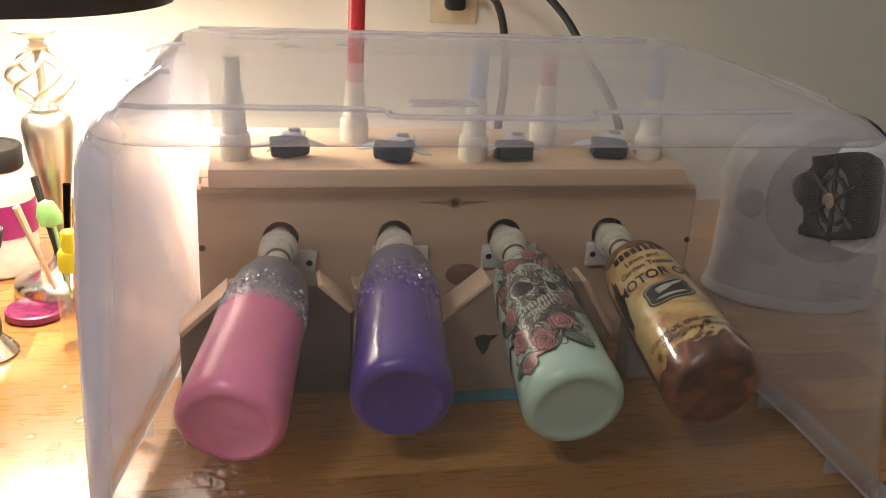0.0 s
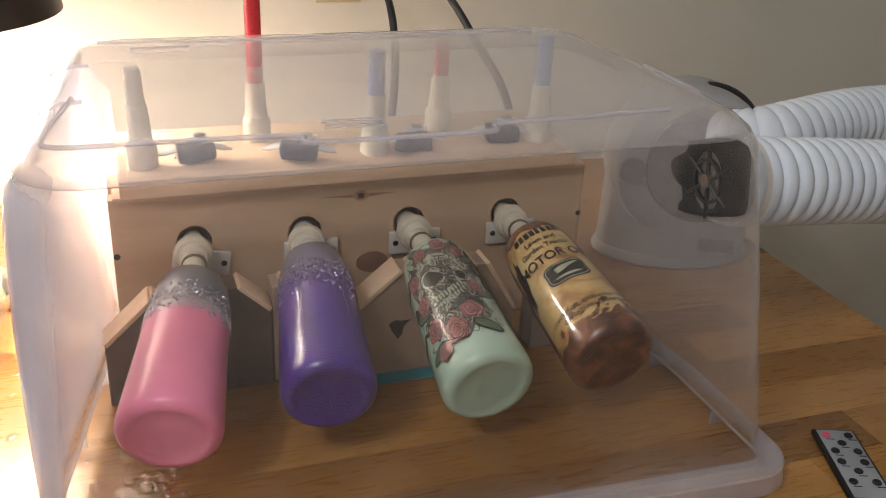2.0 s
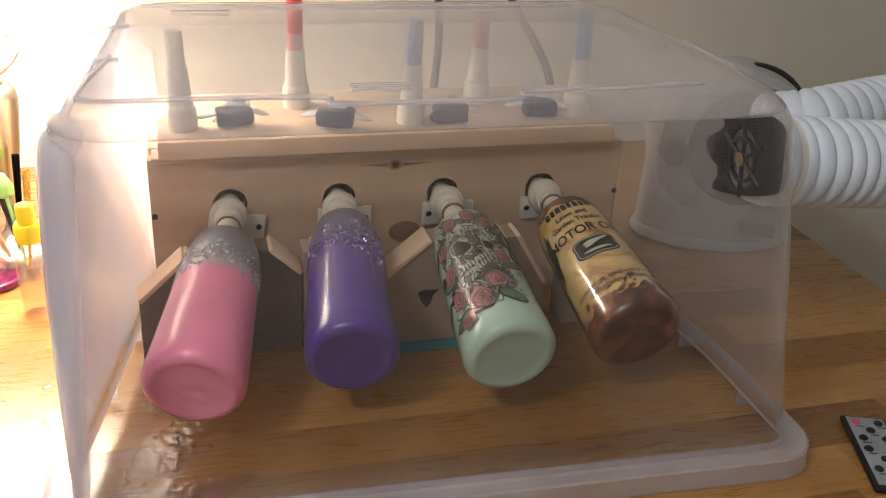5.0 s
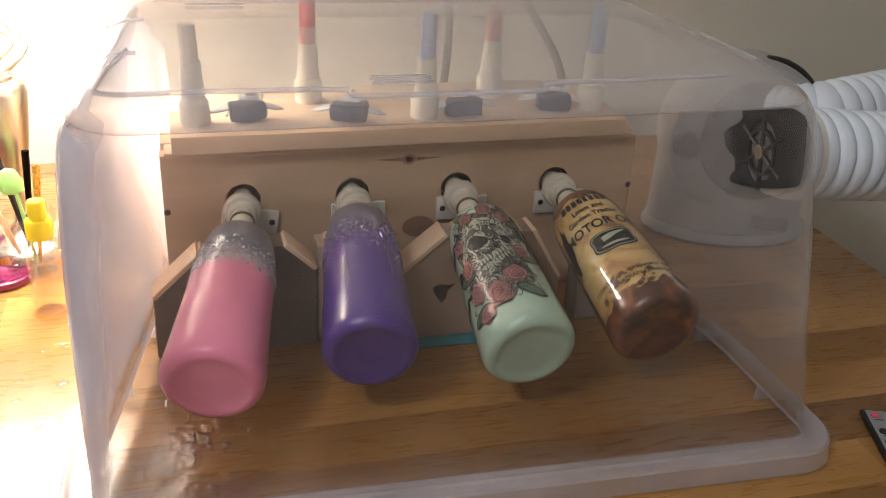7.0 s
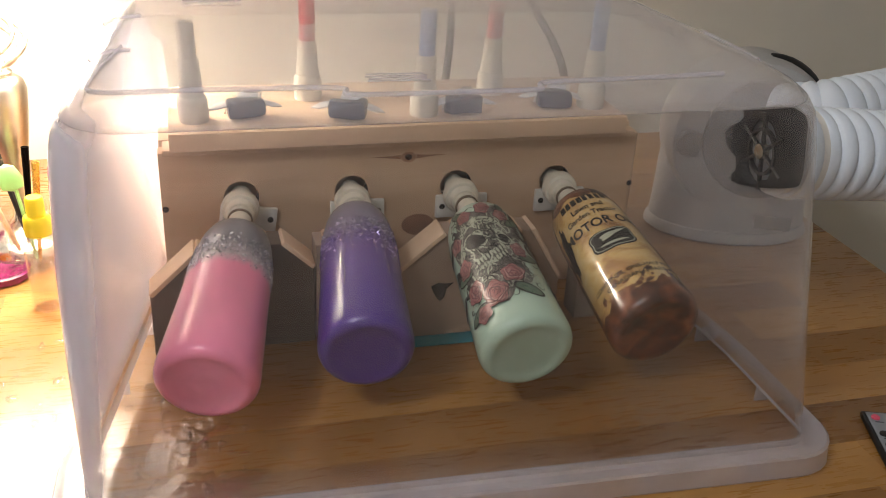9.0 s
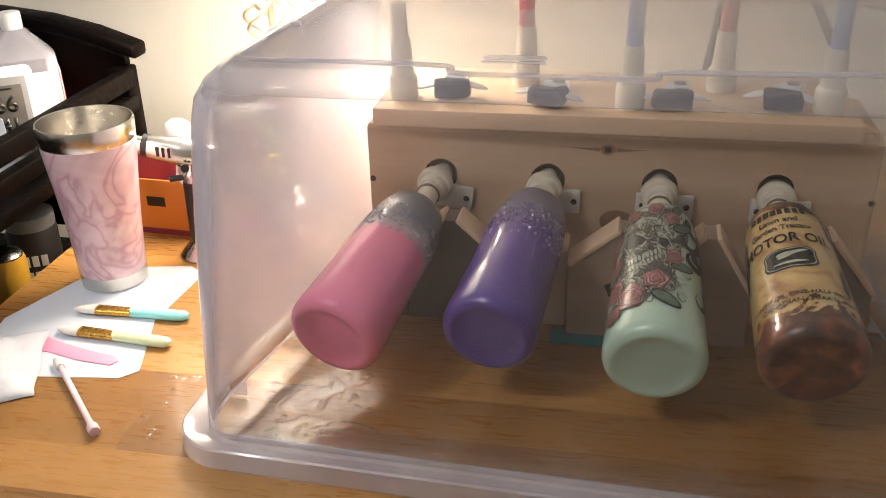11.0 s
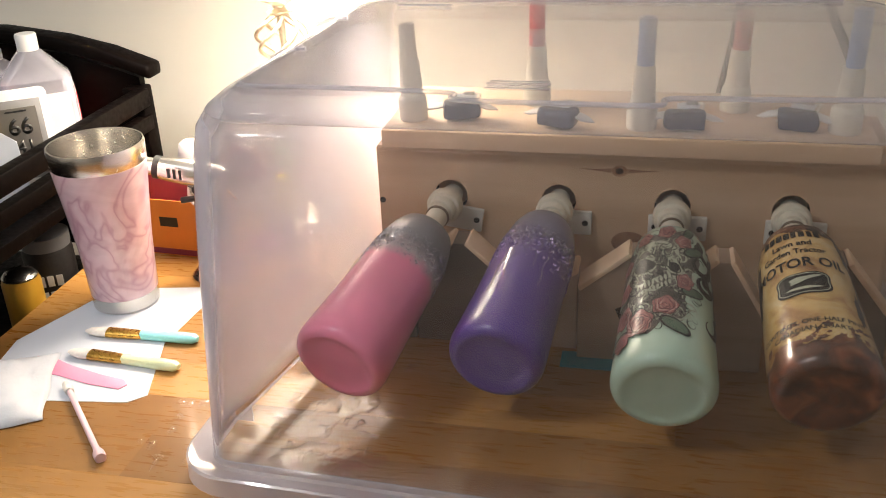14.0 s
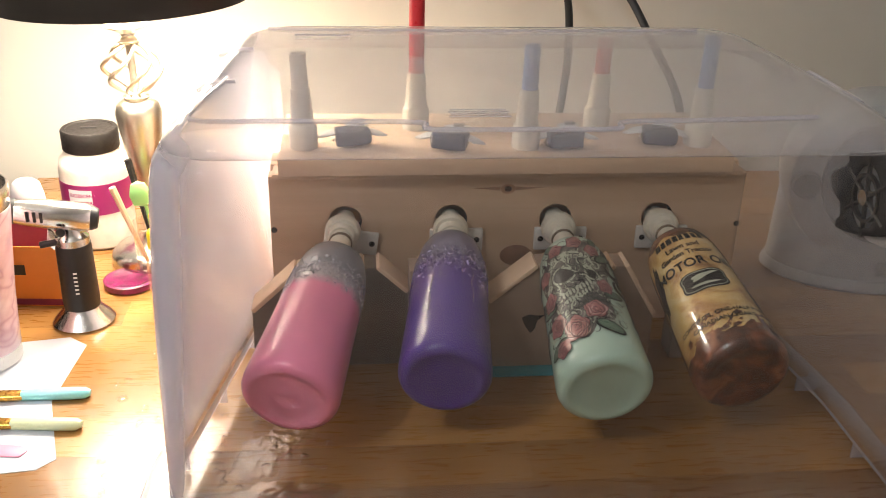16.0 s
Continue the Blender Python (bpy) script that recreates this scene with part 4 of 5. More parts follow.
emblem = decal("emblem", blob(-0.012, 0.081, 0.0235, 0.0135, 0, 4, 0.11, 36, 3, math.pi), "ink", label_sheet, 0.0010, "black badge with a plain yellow shape")
decal("emblem_rim", ring(-0.012, 0.081, 0.0212, 0.0116, 0.0009, 0, 0, 360, 4, -0.11, 36), "bone", rust, 0.0013)
decal("emblem_shape", blob(-0.012, 0.0855, 0.012, 0.0028, 12, 3, 0.3), "bone", rust, 0.0013)
decal("emblem_bar", blob(-0.012, 0.0755, 0.014, 0.0014), "bone", rust, 0.0013)
lettered("CONTENTS, ONE-HALF PINT", 0.0062, -0.014, 0.0395, "ink", label_sheet, 0.0011)
lettered("CANADIAN QUART", 0.0062, -0.014, 0.0320, "ink", label_sheet, 0.0011)

# pipes and plugs that stand on the lid board
LID = 0.213


def holder(x, y, top, tint, lean, label):
    p = thing("spare_spindle", label, "pipe", pose(x, y, LID, lean[0], lean[1], 0), "spare spindles on the lid board")
    part("coupling", lathe(((0, 0), (0.0148, 0), (0.0155, 0.002), (0.0155, 0.022), (0.0145, 0.025), (0.0125, 0.027), (0.0125, 0.032), (0.0118, 0.034), (0, 0.034)), 26), MAT["pvc"], p)
    n = top - LID
    part("sleeve", lathe(((0, 0.030), (0.0122, 0.030), (0.0112, 0.050), (0.0107, 0.066), (0, 0.066)), 24), MAT["pvc"], p)
    part("tube", lathe(((0, 0.06), (0.0088, 0.06), (0.0088, n - 0.0005), (0.0082, n), (0.0066, n), (0.0066, n - 0.02), (0, n - 0.02)), 22), MAT[tint], p, "coloured plastic tube")


holder(-0.224, 0.022, 0.316, "pvc", (0, -2), "grey-white plastic spindle standing on the lid board")
holder(-0.098, 0.088, 0.380, "pex_red", (0, 0), "white plastic spindle with a tall red tube")
holder(0.019, 0.016, 0.327, "pex_blue", (0, 1), "white plastic spindle with a blue tube")
holder(0.115, 0.085, 0.318, "pex_red", (0, 1.5), "white plastic spindle with a red tube")
holder(0.217, 0.022, 0.335, "pex_blue", (0, 1), "white plastic spindle with a blue tube")


def crumple(b, amount, freq, seed):
    for v in b.verts:
        p = v.co * freq + Vector((seed, seed * 0.7, 0))
        v.co += amount * Vector((noise.noise(p), noise.noise(p + Vector((9, 0, 0))), noise.noise(p + Vector((0, 9, 0)))))


def wrapped_joint(x, y, turn, seed):
    w = thing("wire_joint", "wire joint wrapped in shiny dark tape on white wires", "wire joint", pose(x, y, LID + 0.001, 0, 0, turn), "wire joints on the lid board")
    b = box(0.040, 0.022, 0.019, (0, 0, 0.0105), 0.005)
    bmesh.ops.subdivide_edges(b, edges=b.edges[:], cuts=2, use_grid_fill=True)
    crumple(b, 0.0028, 70, seed)
    part("wrap", b, MAT["foil"], w)
    for s in (-1, 1):
        part("wire_flap", slab([(0, -0.006), (0.014, -0.009), (0.026, -0.003), (0.018, 0.003), (0, 0.006)], 0.0018, pose(0.014 * s, 0.004, 0.015, 10 * s, 16 * s if s > 0 else 16, 0 if s > 0 else 180), 0.0004), MAT["white"], w)
    part("foil_end", slab([(-0.012, 0), (0.010, -0.002), (0.014, 0.008), (0.002, 0.012), (-0.010, 0.009)], 0.0012, pose(0.004, 0.004, 0.0205, 14, 4, 8), 0.0003), MAT["paper"], w, "torn white paper end")
    part("clip", box(0.012, 0.006, 0.004, (0.008, 0.013, 0.024), 0.001), MAT["badge"], w)
    part("wire", tube(curve_points(((0.012, 0.004, 0.012), (0.02, 0.014, 0.022), (0.008, 0.026, 0.018), (-0.012, 0.024, 0.008), (-0.02, 0.01, 0.003))), 0.0013, 8), MAT["pvc"], w)


for k, (x, y, turn) in enumerate(((-0.171, 0.024, 10), (-0.066, 0.006, -12), (0.062, 0.010, 6), (0.172, 0.022, -8))):
    wrapped_joint(x, y, turn, 3.1 * k + 1)

# ---------------------------------------------------------------- the upturned tub
TUB_X = -0.020
tub = thing("storage_tub", "upturned frosted clear plastic storage tub with a wide rim", "storage tub", pose(TUB_X, 0, 0))
BACK = 0.074
TOP = 0.341


def skewed(x, y, z):
    """The tub is warped: one end slants in towards the turner, and its top dips towards the front."""
    low = max(0.0, 1 - z / 0.26)
    dip = 0.010 * max(0.0, min(1.0, -y / 0.28)) * max(0.0, min(1.0, (z - 0.25) / 0.08))
    slant = max(0.0, min(1.0, (y + 0.30) / 0.32))
    dx = (0.006 + (0.062 - 0.09 * z) * slant) * min(1, -x / 0.24) if x < 0 else -0.024 * max(0.0, min(1.0, (y + 0.2) / 0.2)) * min(1, x / 0.26)
    return x - 0.006 * z + dx, y + 0.040 * x * min(1, y / 0.366) * low, z - dip


def shell(sections, keep, closed_top):
    """Rounded-rectangle rings one over another; keep(face centre) says which faces stay."""
    b = bmesh.new()
    rings = [[b.verts.new(skewed(x, y, z)) for x, y in rounded(hx, y0, y1, r)] for z, hx, y0, y1, r in sections]
    n = len(rings[0])
    for p, q in zip(rings, rings[1:]):
        for k in range(n):
            j = (k + 1) % n
            b.faces.new((p[k], p[j], q[j], q[k]))
    if closed_top:
        b.faces.new(rings[-1])
    bmesh.ops.delete(b, geom=[f for f in b.faces if not keep(f.calc_center_median())], context="FACES")
    return b


WALLS = [(0.026, 0.3130, -0.362, BACK, 0.024), (0.06, 0.3135, -0.357, BACK - 0.001, 0.029), (0.10, 0.3145, -0.351, BACK - 0.002, 0.035), (0.15, 0.3160, -0.343, BACK - 0.003, 0.043), (0.20, 0.3170, -0.335, BACK - 0.004, 0.050),
         (0.24, 0.3172, -0.329, BACK - 0.005, 0.056), (0.28, 0.3165, -0.322, BACK - 0.006, 0.057), (0.296, 0.3155, -0.319, BACK - 0.006, 0.057)]
WALLS += [(0.313, 0.3125, -0.3160, BACK - 0.008, 0.056), (0.327, 0.3055, -0.309, BACK - 0.014, 0.053), (0.336, 0.2950, -0.299, BACK - 0.023, 0.049), (0.3402, 0.2835, -0.288, BACK - 0.032, 0.044),
          (TOP, 0.2720, -0.277, BACK - 0.042, 0.038)]


def top_panel(c):
    return c.z > 0.318


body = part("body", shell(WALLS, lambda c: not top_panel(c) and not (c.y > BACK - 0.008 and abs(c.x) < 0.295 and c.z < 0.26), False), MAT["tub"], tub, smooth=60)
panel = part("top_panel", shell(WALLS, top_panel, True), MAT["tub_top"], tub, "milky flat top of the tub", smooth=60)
for sheet in (body, panel):
    thick = sheet.modifiers.new("thickness", "SOLIDIFY")
    thick.thickness, thick.offset = 0.0022, -1
RIM = [(0.001, 0.3400, -0.3790, BACK + 0.03, 0.046), (0.0035, 0.3415, -0.3805, BACK + 0.03, 0.046), (0.0185, 0.3405, -0.3795, BACK + 0.03, 0.046), (0.0210, 0.3405, -0.3795, BACK + 0.03, 0.046), (0.0225, 0.3385, -0.3775, BACK + 0.03, 0.045),
       (0.0215, 0.3350, -0.3750, BACK + 0.03, 0.044), (0.0205, 0.318, -0.3655, BACK + 0.03, 0.028), (0.0220, 0.3137, -0.3625, BACK + 0.03, 0.024), (0.0275, 0.3128, -0.3618, BACK + 0.03, 0.024)]
rim = part("rim", shell(RIM, lambda c: not (c.y > BACK + 0.01 and abs(c.x) < 0.27), False), MAT["tub_rim"], tub, "milky folded rim", smooth=28)
thick = rim.modifiers.new("thickness", "SOLIDIFY")
thick.thickness, thick.offset = 0.002, -1
for k in range(6):
    x = -0.25 + 0.1 * k
    part("rim_rib", box(0.0022, 0.016, 0.017, (skewed(x, -0.371, 0.01)[0], skewed(x, -0.371, 0.01)[1], 0.0110), 0.0006), MAT["tub_rim"], tub)
for sx, ys in ((-1, (-0.27, -0.16, -0.05)), (1, (-0.27, -0.16, -0.05))):
    for y in ys:
        px, py, pz = skewed(0.3250 * sx, y, 0.01)
        part("rim_rib", box(0.022, 0.0022, 0.017, (px, py, 0.0110), 0.0006), MAT["tub_rim"], tub)


def ridge(points, radius=0.0028):
    part("ridge", tube(curve_points([(x - TUB_X - 0.006, y, z) for x, y, z in points], 6), radius, 8), MAT["tub_ridge"], tub, "moulded ridge")




def on_top(x, y, drop=0.0):
    return (x, y, TOP + 0.0004 - drop - 0.010 * max(0.0, min(1.0, -y / 0.28)))


ridge([on_top(-0.272, -0.150, 0.001), on_top(-0.290, -0.222, 0.004), on_top(-0.284, -0.254, 0.003), on_top(-0.21, -0.264), on_top(-0.115, -0.268), on_top(-0.104, -0.281, 0.001), on_top(-0.02, -0.283, 0.001), on_top(0.04, -0.282, 0.001), on_top(0.050, -0.269), on_top(0.12, -0.266), on_top(0.212, -0.260)], 0.0021)
ridge([on_top(-0.25, 0.022), on_top(-0.15, 0.018), on_top(0.02, 0.018), on_top(0.205, 0.022)], 0.0016)
ridge([on_top(-0.296, -0.168, 0.006), on_top(-0.282, -0.160, 0.002), on_top(-0.264, -0.162)], 0.0018)
ridge([on_top(-0.290, -0.062, 0.006), on_top(-0.276, -0.056, 0.002), on_top(-0.258, -0.058)], 0.0018)
ridge([on_top(0.268, -0.120, 0.005), on_top(0.272, -0.165, 0.005), on_top(0.274, -0.212, 0.005)], 0.003)
for k in range(4):
    part("moulded_mark", box(0.05 - 0.004 * (k % 2), 0.0022, 0.0008, (-0.070 - TUB_X, -0.255 + 0.006 * k, on_top(0, -0.25)[2]), 0.0003), MAT["tub_rim"], tub)
part("moulded_mark", box(0.055, 0.008, 0.0006, (-0.20 - TUB_X, -0.005, TOP + 0.0003), 0.0003), MAT["tub_rim"], tub)

rng = random.Random(31)
for k in range(9):
    y, z, run = rng.uniform(-0.27, -0.06), rng.uniform(0.10, 0.27), rng.uniform(0.006, 0.020)
    lean = rng.uniform(-0.8, 0.8)
    pts = []
    for f in (-1, 0, 1):
        py, pz = y + run * 0.5 * f, z + run * lean * f
        pts.append(Vector(skewed(-0.3165, py, pz)) + Vector((0.0016, 0, 0)))
    part("scratch", tube(curve_points(pts, 3), lambda t: 0.0003 + 0.0008 * math.sin(math.pi * t), 6), MAT["resin"], tub, "shiny scuff on the end wall")

# black tape round the vent hole in the side of the tub


def ragged(hole_r, outer, mat):
    n = len(outer)
    b = bmesh.new()
    ins, outs = [], []
    for k, (y, z) in enumerate(outer):
        a = math.atan2(z, y)
        ins.append(b.verts.new((0, hole_r[0] * math.cos(a), hole_r[1] * math.sin(a))))
        outs.append(b.verts.new((0, y, z)))
    for k in range(n):
        j = (k + 1) % n
        b.faces.new((ins[k], ins[j], outs[j], outs[k]))
    return b


patch = [(0.064, -0.004), (0.058, 0.004), (0.050, 0.009), (0.042, 0.014), (0.037, 0.021), (0.041, 0.027), (0.024, 0.033), (0.001, 0.042), (-0.020, 0.049), (-0.034, 0.052), (-0.050, 0.051), (-0.056, 0.045), (-0.059, 0.027), (-0.063, 0.002), (-0.061, -0.009),
         (-0.052, -0.015), (-0.026, -0.026), (0.001, -0.036), (0.026, -0.043), (0.040, -0.045), (0.041, -0.038), (0.035, -0.032), (0.039, -0.020), (0.050, -0.018), (0.058, -0.014)]
vent = thing("taped_vent", "vent opening in the tub side ringed with ragged black tape", "vent", pose(0.2890, -0.2155, 0.2425, 0, -1.0, 0) @ Matrix.Scale(1.03, 4))
tape = part("tape", ragged((0.023, 0.030), patch, None), MAT["tape"], vent)
thick = tape.modifiers.new("thickness", "SOLIDIFY")
thick.thickness = 0.0012
part("duct_ring", lathe(((0.036, 0), (0.041, 0), (0.041, 0.03), (0.036, 0.03)), 32, pose(0.010, 0, 0, 0, 90, 0)), MAT["white"], vent, "white duct mouth")
for k in range(3):
    part("grille_bar", tube(((0.0008, 0.036 * math.cos(k * 1.047 + 0.4), 0.036 * math.sin(k * 1.047 + 0.4)), (0.0008, -0.036 * math.cos(k * 1.047 + 0.4), -0.036 * math.sin(k * 1.047 + 0.4))), 0.0022, 8), MAT["black"], vent)
part("grille_ring", lathe(((0.019, -0.002), (0.022, -0.002), (0.022, 0.002), (0.019, 0.002), (0.019, -0.002)), 24, pose(0.0008, 0, 0, 0, 90, 0)), MAT["black"], vent)
part("hub", lathe(((0, -0.004), (0.007, -0.003), (0.008, 0.003), (0, 0.004)), 18, pose(0.000, 0, 0, 0, 90, 0)), MAT["chrome"], vent)
part("fan_blade", lathe(((0.010, 0), (0.033, 0.004), (0.033, 0.005), (0.010, 0.001)), 24, pose(0.022, 0, 0, 0, 90, 0)), MAT["chrome"], vent)

# ---------------------------------------------------------------- air blower and its hose
blower = thing("air_blower", "white plastic air blower with a grey cloth disc and oval foot", "air blower", pose(0.468, 0.060, 0, 0, 0, 74) @ Matrix.Scale(0.94, 4))
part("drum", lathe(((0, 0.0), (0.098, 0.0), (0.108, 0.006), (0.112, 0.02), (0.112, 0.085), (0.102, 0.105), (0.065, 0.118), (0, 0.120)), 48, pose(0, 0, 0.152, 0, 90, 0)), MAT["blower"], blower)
part("filter_disc", lathe(((0, -0.006), (0.080, -0.006), (0.085, -0.003), (0.086, 0.001), (0, 0.001)), 44, pose(-0.001, -0.016, 0.158, 0, 90, 0)), MAT["grey"], blower, "grey cloth filter disc")
part("knob", lathe(((0, -0.010), (0.017, -0.009), (0.019, 0), (0, 0)), 28, pose(-0.001, 0.088, 0.148, 0, 90, 0)), MAT["grey"], blower, "round dark grey knob")
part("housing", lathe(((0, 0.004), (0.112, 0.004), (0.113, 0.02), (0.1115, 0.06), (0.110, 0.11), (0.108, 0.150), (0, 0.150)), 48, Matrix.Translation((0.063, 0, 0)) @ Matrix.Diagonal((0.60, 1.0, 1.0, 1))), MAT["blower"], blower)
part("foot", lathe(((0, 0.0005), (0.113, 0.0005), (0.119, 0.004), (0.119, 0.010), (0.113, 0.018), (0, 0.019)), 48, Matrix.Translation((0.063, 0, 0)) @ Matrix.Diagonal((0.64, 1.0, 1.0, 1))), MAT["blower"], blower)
arc = [(0.045, 0.110 * math.cos(radians(a)), 0.150 + 0.110 * math.sin(radians(a))) for a in range(98, 168, 7)]
part("handle", tube(arc, lambda t: 0.004 + 0.007 * math.sin(math.pi * min(1, 0.1 + t)) ** 0.6, 12), MAT["black"], blower, "black curved carrying handle")
part("badge", box(0.002, 0.050, 0.020, (-0.0045, -0.046, 0.040), 0.001, pose(0, 0, 0, 0, 0, -10)), MAT["badge"], blower, "small grey badge")


def bellows(points, radius, pitch, label):
    """A ribbed hose along a line, ribs as close as pitch."""
    pts = curve_points(points, 60)
    length = sum((q - p).length for p, q in zip(pts, pts[1:]))
    count = int(length / pitch)
    marks, walked, k = [], 0.0, 0
    fine = [pts[0]]
    step = length / (count * 8)
    need = step
    for p, q in zip(pts, pts[1:]):
        d = (q - p).length
        while walked + d >= need:
            fine.append(p.lerp(q, (need - walked) / d))
            need += step
        walked += d
    n = len(fine) - 1
    root = thing("ribbed_hose", label, "hose")
    part("tube", tube(fine, lambda t: radius * (0.90 + 0.10 * abs(math.sin(math.pi * t * n / 8)) ** 0.6), 32), MAT["hose"], root)
    part("end_cuff", tube(fine[:12], radius * 0.97, 32), MAT["white"], root, "smooth white cuff")
    return root


bellows(((0.308, -0.222, 0.243), (0.37, -0.222, 0.238), (0.47, -0.212, 0.226), (0.62, -0.20, 0.208), (0.80, -0.185, 0.19), (0.93, -0.14, 0.185), (0.985, -0.06, 0.19), (0.94, 0.015, 0.20), (0.82, 0.045, 0.200), (0.68, 0.03, 0.205), (0.575, 0.005, 0.203), (0.515, 0.005, 0.195), (0.49, 0.045, 0.18)), 0.0445, 0.0165,
        "wide white ribbed plastic hose looping from the tub")
remote = thing("remote_control", "small black remote control with a grey face and round buttons", "remote control", pose(0.388, -0.379, 0.0002, 0, 0, -20))
part("case", box(0.043, 0.112, 0.007, (0, 0, 0.0035), 0.0025), MAT["black"], remote)
face = part("face", box(0.036, 0.104, 0.0008, (0, 0, 0.0074), 0.0003), MAT["remote"], remote, "matt grey face")
for k, (x, y) in enumerate(((-0.011, 0.043), (0.011, 0.043), (0.0, 0.030), (0.011, 0.017), (-0.011, 0.017), (0.011, 0.000), (-0.011, 0.0), (0.0, -0.014), (0.011, -0.030), (-0.011, -0.030))):
    part("button", lathe(((0, 0), (0.0042, 0), (0.0042, 0.0012), (0.0036, 0.0017), (0, 0.0017)), 16, pose(x, y, 0.0078)), MAT["pinkbutton" if k == 0 else "black"], face, "pink rubber button" if k == 0 else "")
    part("printed_mark", box(0.008, 0.0012, 0.0002, (x + 0.002, y - 0.0066, 0.0079), 0), MAT["ink"], face, smooth=0)

# ---------------------------------------------------------------- table lamp
lampob = thing("table_lamp", "lit brushed nickel table lamp with twisted cage and dark shade", "table lamp", pose(LAMP[0], LAMP[1], 0, 0, -1.5, 0))
part("base", lathe(((0, 0.0005), (0.058, 0.0005), (0.060, 0.004), (0.058, 0.016), (0.052, 0.022), (0.040, 0.027), (0.020, 0.034), (0.012, 0.044), (0.010, 0.055), (0, 0.055)), 44), MAT["chrome"], lampob)
part("column", lathe(((0, 0.05), (0.009, 0.05), (0.010, 0.075), (0.014, 0.105), (0.0215, 0.150), (0.0265, 0.185), (0.028, 0.202), (0.0255, 0.212), (0.018, 0.218), (0.010, 0.220), (0, 0.220)), 40), MAT["nickel"], lampob, "swelling brushed nickel column")
part("cage_foot", lathe(((0, 0.218), (0.014, 0.219), (0.016, 0.223), (0.008, 0.227), (0, 0.227)), 28), MAT["nickel"], lampob)
part("cage_core", lathe(((0, 0.225), (0.0045, 0.225), (0.0045, 0.290), (0, 0.290)), 14), MAT["nickel"], lampob)
for k in range(6):
    pts = []
    for j in range(17):
        t = j / 16
        a = 2 * math.pi * k / 6 + 2.2 * t
        r = 0.006 + 0.029 * math.sin(math.pi * t) ** 0.8
        pts.append((r * math.cos(a), r * math.sin(a), 0.226 + 0.063 * t))
    part("cage_wire", tube(pts, 0.0025, 8), MAT["nickel"], lampob)
part("drip_plate", lathe(((0, 0.286), (0.010, 0.287), (0.016, 0.292), (0.008, 0.297), (0.008, 0.300), (0.016, 0.304), (0.026, 0.3085), (0.027, 0.3098), (0.014, 0.3065), (0.009, 0.309), (0, 0.309)), 36), MAT["nickel"], lampob)
part("stem", lathe(((0, 0.306), (0.0095, 0.306), (0.0095, 0.375), (0.016, 0.378), (0.016, 0.392), (0, 0.392)), 24), MAT["nickel"], lampob)
part("bulb", lathe(((0, 0.392), (0.012, 0.393), (0.014, 0.40), (0.026, 0.424), (0.028, 0.442), (0.020, 0.462), (0, 0.470)), 28), MAT["bulb"], lampob, "glowing bulb").visible_shadow = False
part("shade", lathe(((0.147, 0.341), (0.149, 0.341), (0.128, 0.56), (0.126, 0.56), (0.147, 0.341)), 56), MAT["shade"], lampob, "dark bronze drum shade")
part("shade_lining", lathe(((0.1455, 0.342), (0.1465, 0.342), (0.1255, 0.559), (0.1245, 0.559), (0.1455, 0.342)), 56), MAT["shade_in"], lampob, "white shade lining")
for k in range(3):
    a = k * 2.094
    part("spider_arm", tube(((0.012 * math.cos(a), 0.012 * math.sin(a), 0.39), (0.125 * math.cos(a), 0.125 * math.sin(a), 0.545)), 0.0015, 6), MAT["nickel"], lampob)

# ---------------------------------------------------------------- things beside the tub
cup = thing("tumbler", "tall open steel tumbler painted with pink and white marbling", "tumbler", pose(-0.570, -0.055, 0.0012) @ Matrix.Diagonal((1.04, 1.04, 0.945, 1)))
part("foot_ring", lathe(((0, 0), (0.034, 0), (0.0365, 0.001), (0.037, 0.018), (0, 0.018)), 48), MAT["chrome"], cup, "bare steel foot")
part("body", lathe(((0.0366, 0.0175), (0.0373, 0.019), (0.0385, 0.05), (0.0405, 0.085), (0.0450, 0.135), (0.0488, 0.170), (0.0500, 0.186), (0.0490, 0.187), (0.0470, 0.186)), 56), MAT["marble"], cup)
part("lip", lathe(((0.0492, 0.1855), (0.0502, 0.187), (0.0510, 0.207), (0.0502, 0.210), (0.0490, 0.2098), (0.0478, 0.200), (0.0462, 0.17), (0.0420, 0.13), (0.036, 0.07), (0.033, 0.02), (0, 0.018)), 56), MAT["chrome"], cup, "bare steel lip and inside")

tagged(part("paper_sheet", slab([(-0.640, -0.205), (-0.560, -0.262), (-0.462, -0.250), (-0.448, -0.235), (-0.478, -0.14), (-0.470, -0.03), (-0.492, -0.012), (-0.600, -0.03), (-0.648, -0.16)], 0.0006), MAT["paper"], smooth=0), "white sheet of paper under the brushes and tumbler", "paper")
b = bmesh.new()
bmesh.ops.create_grid(b, x_segments=22, y_segments=16, size=0.5)
for v in b.verts:
    x, y = v.co.x, v.co.y
    edge = 1 + 0.16 * noise.noise(Vector((2.2 * x, 2.2 * y, 3)))
    h = 0.012 + 0.010 * noise.noise(Vector((4 * x, 4 * y, 0))) + 0.006 * noise.noise(Vector((11 * x, 11 * y, 5)))
    v.co = Vector((0.145 * x * edge, 0.125 * y * edge, max(0.0009, h * (1.05 - (2 * max(abs(x), abs(y))) ** 3))))
tissue = tagged(part("tissue", b, MAT["tissue"], m=pose(-0.622, -0.265, 0.0008, 0, 0, 25), smooth=80), "crumpled white tissue lying beside the paper", "tissue")
tissue.modifiers.new("thickness", "SOLIDIFY").thickness = 0.0008


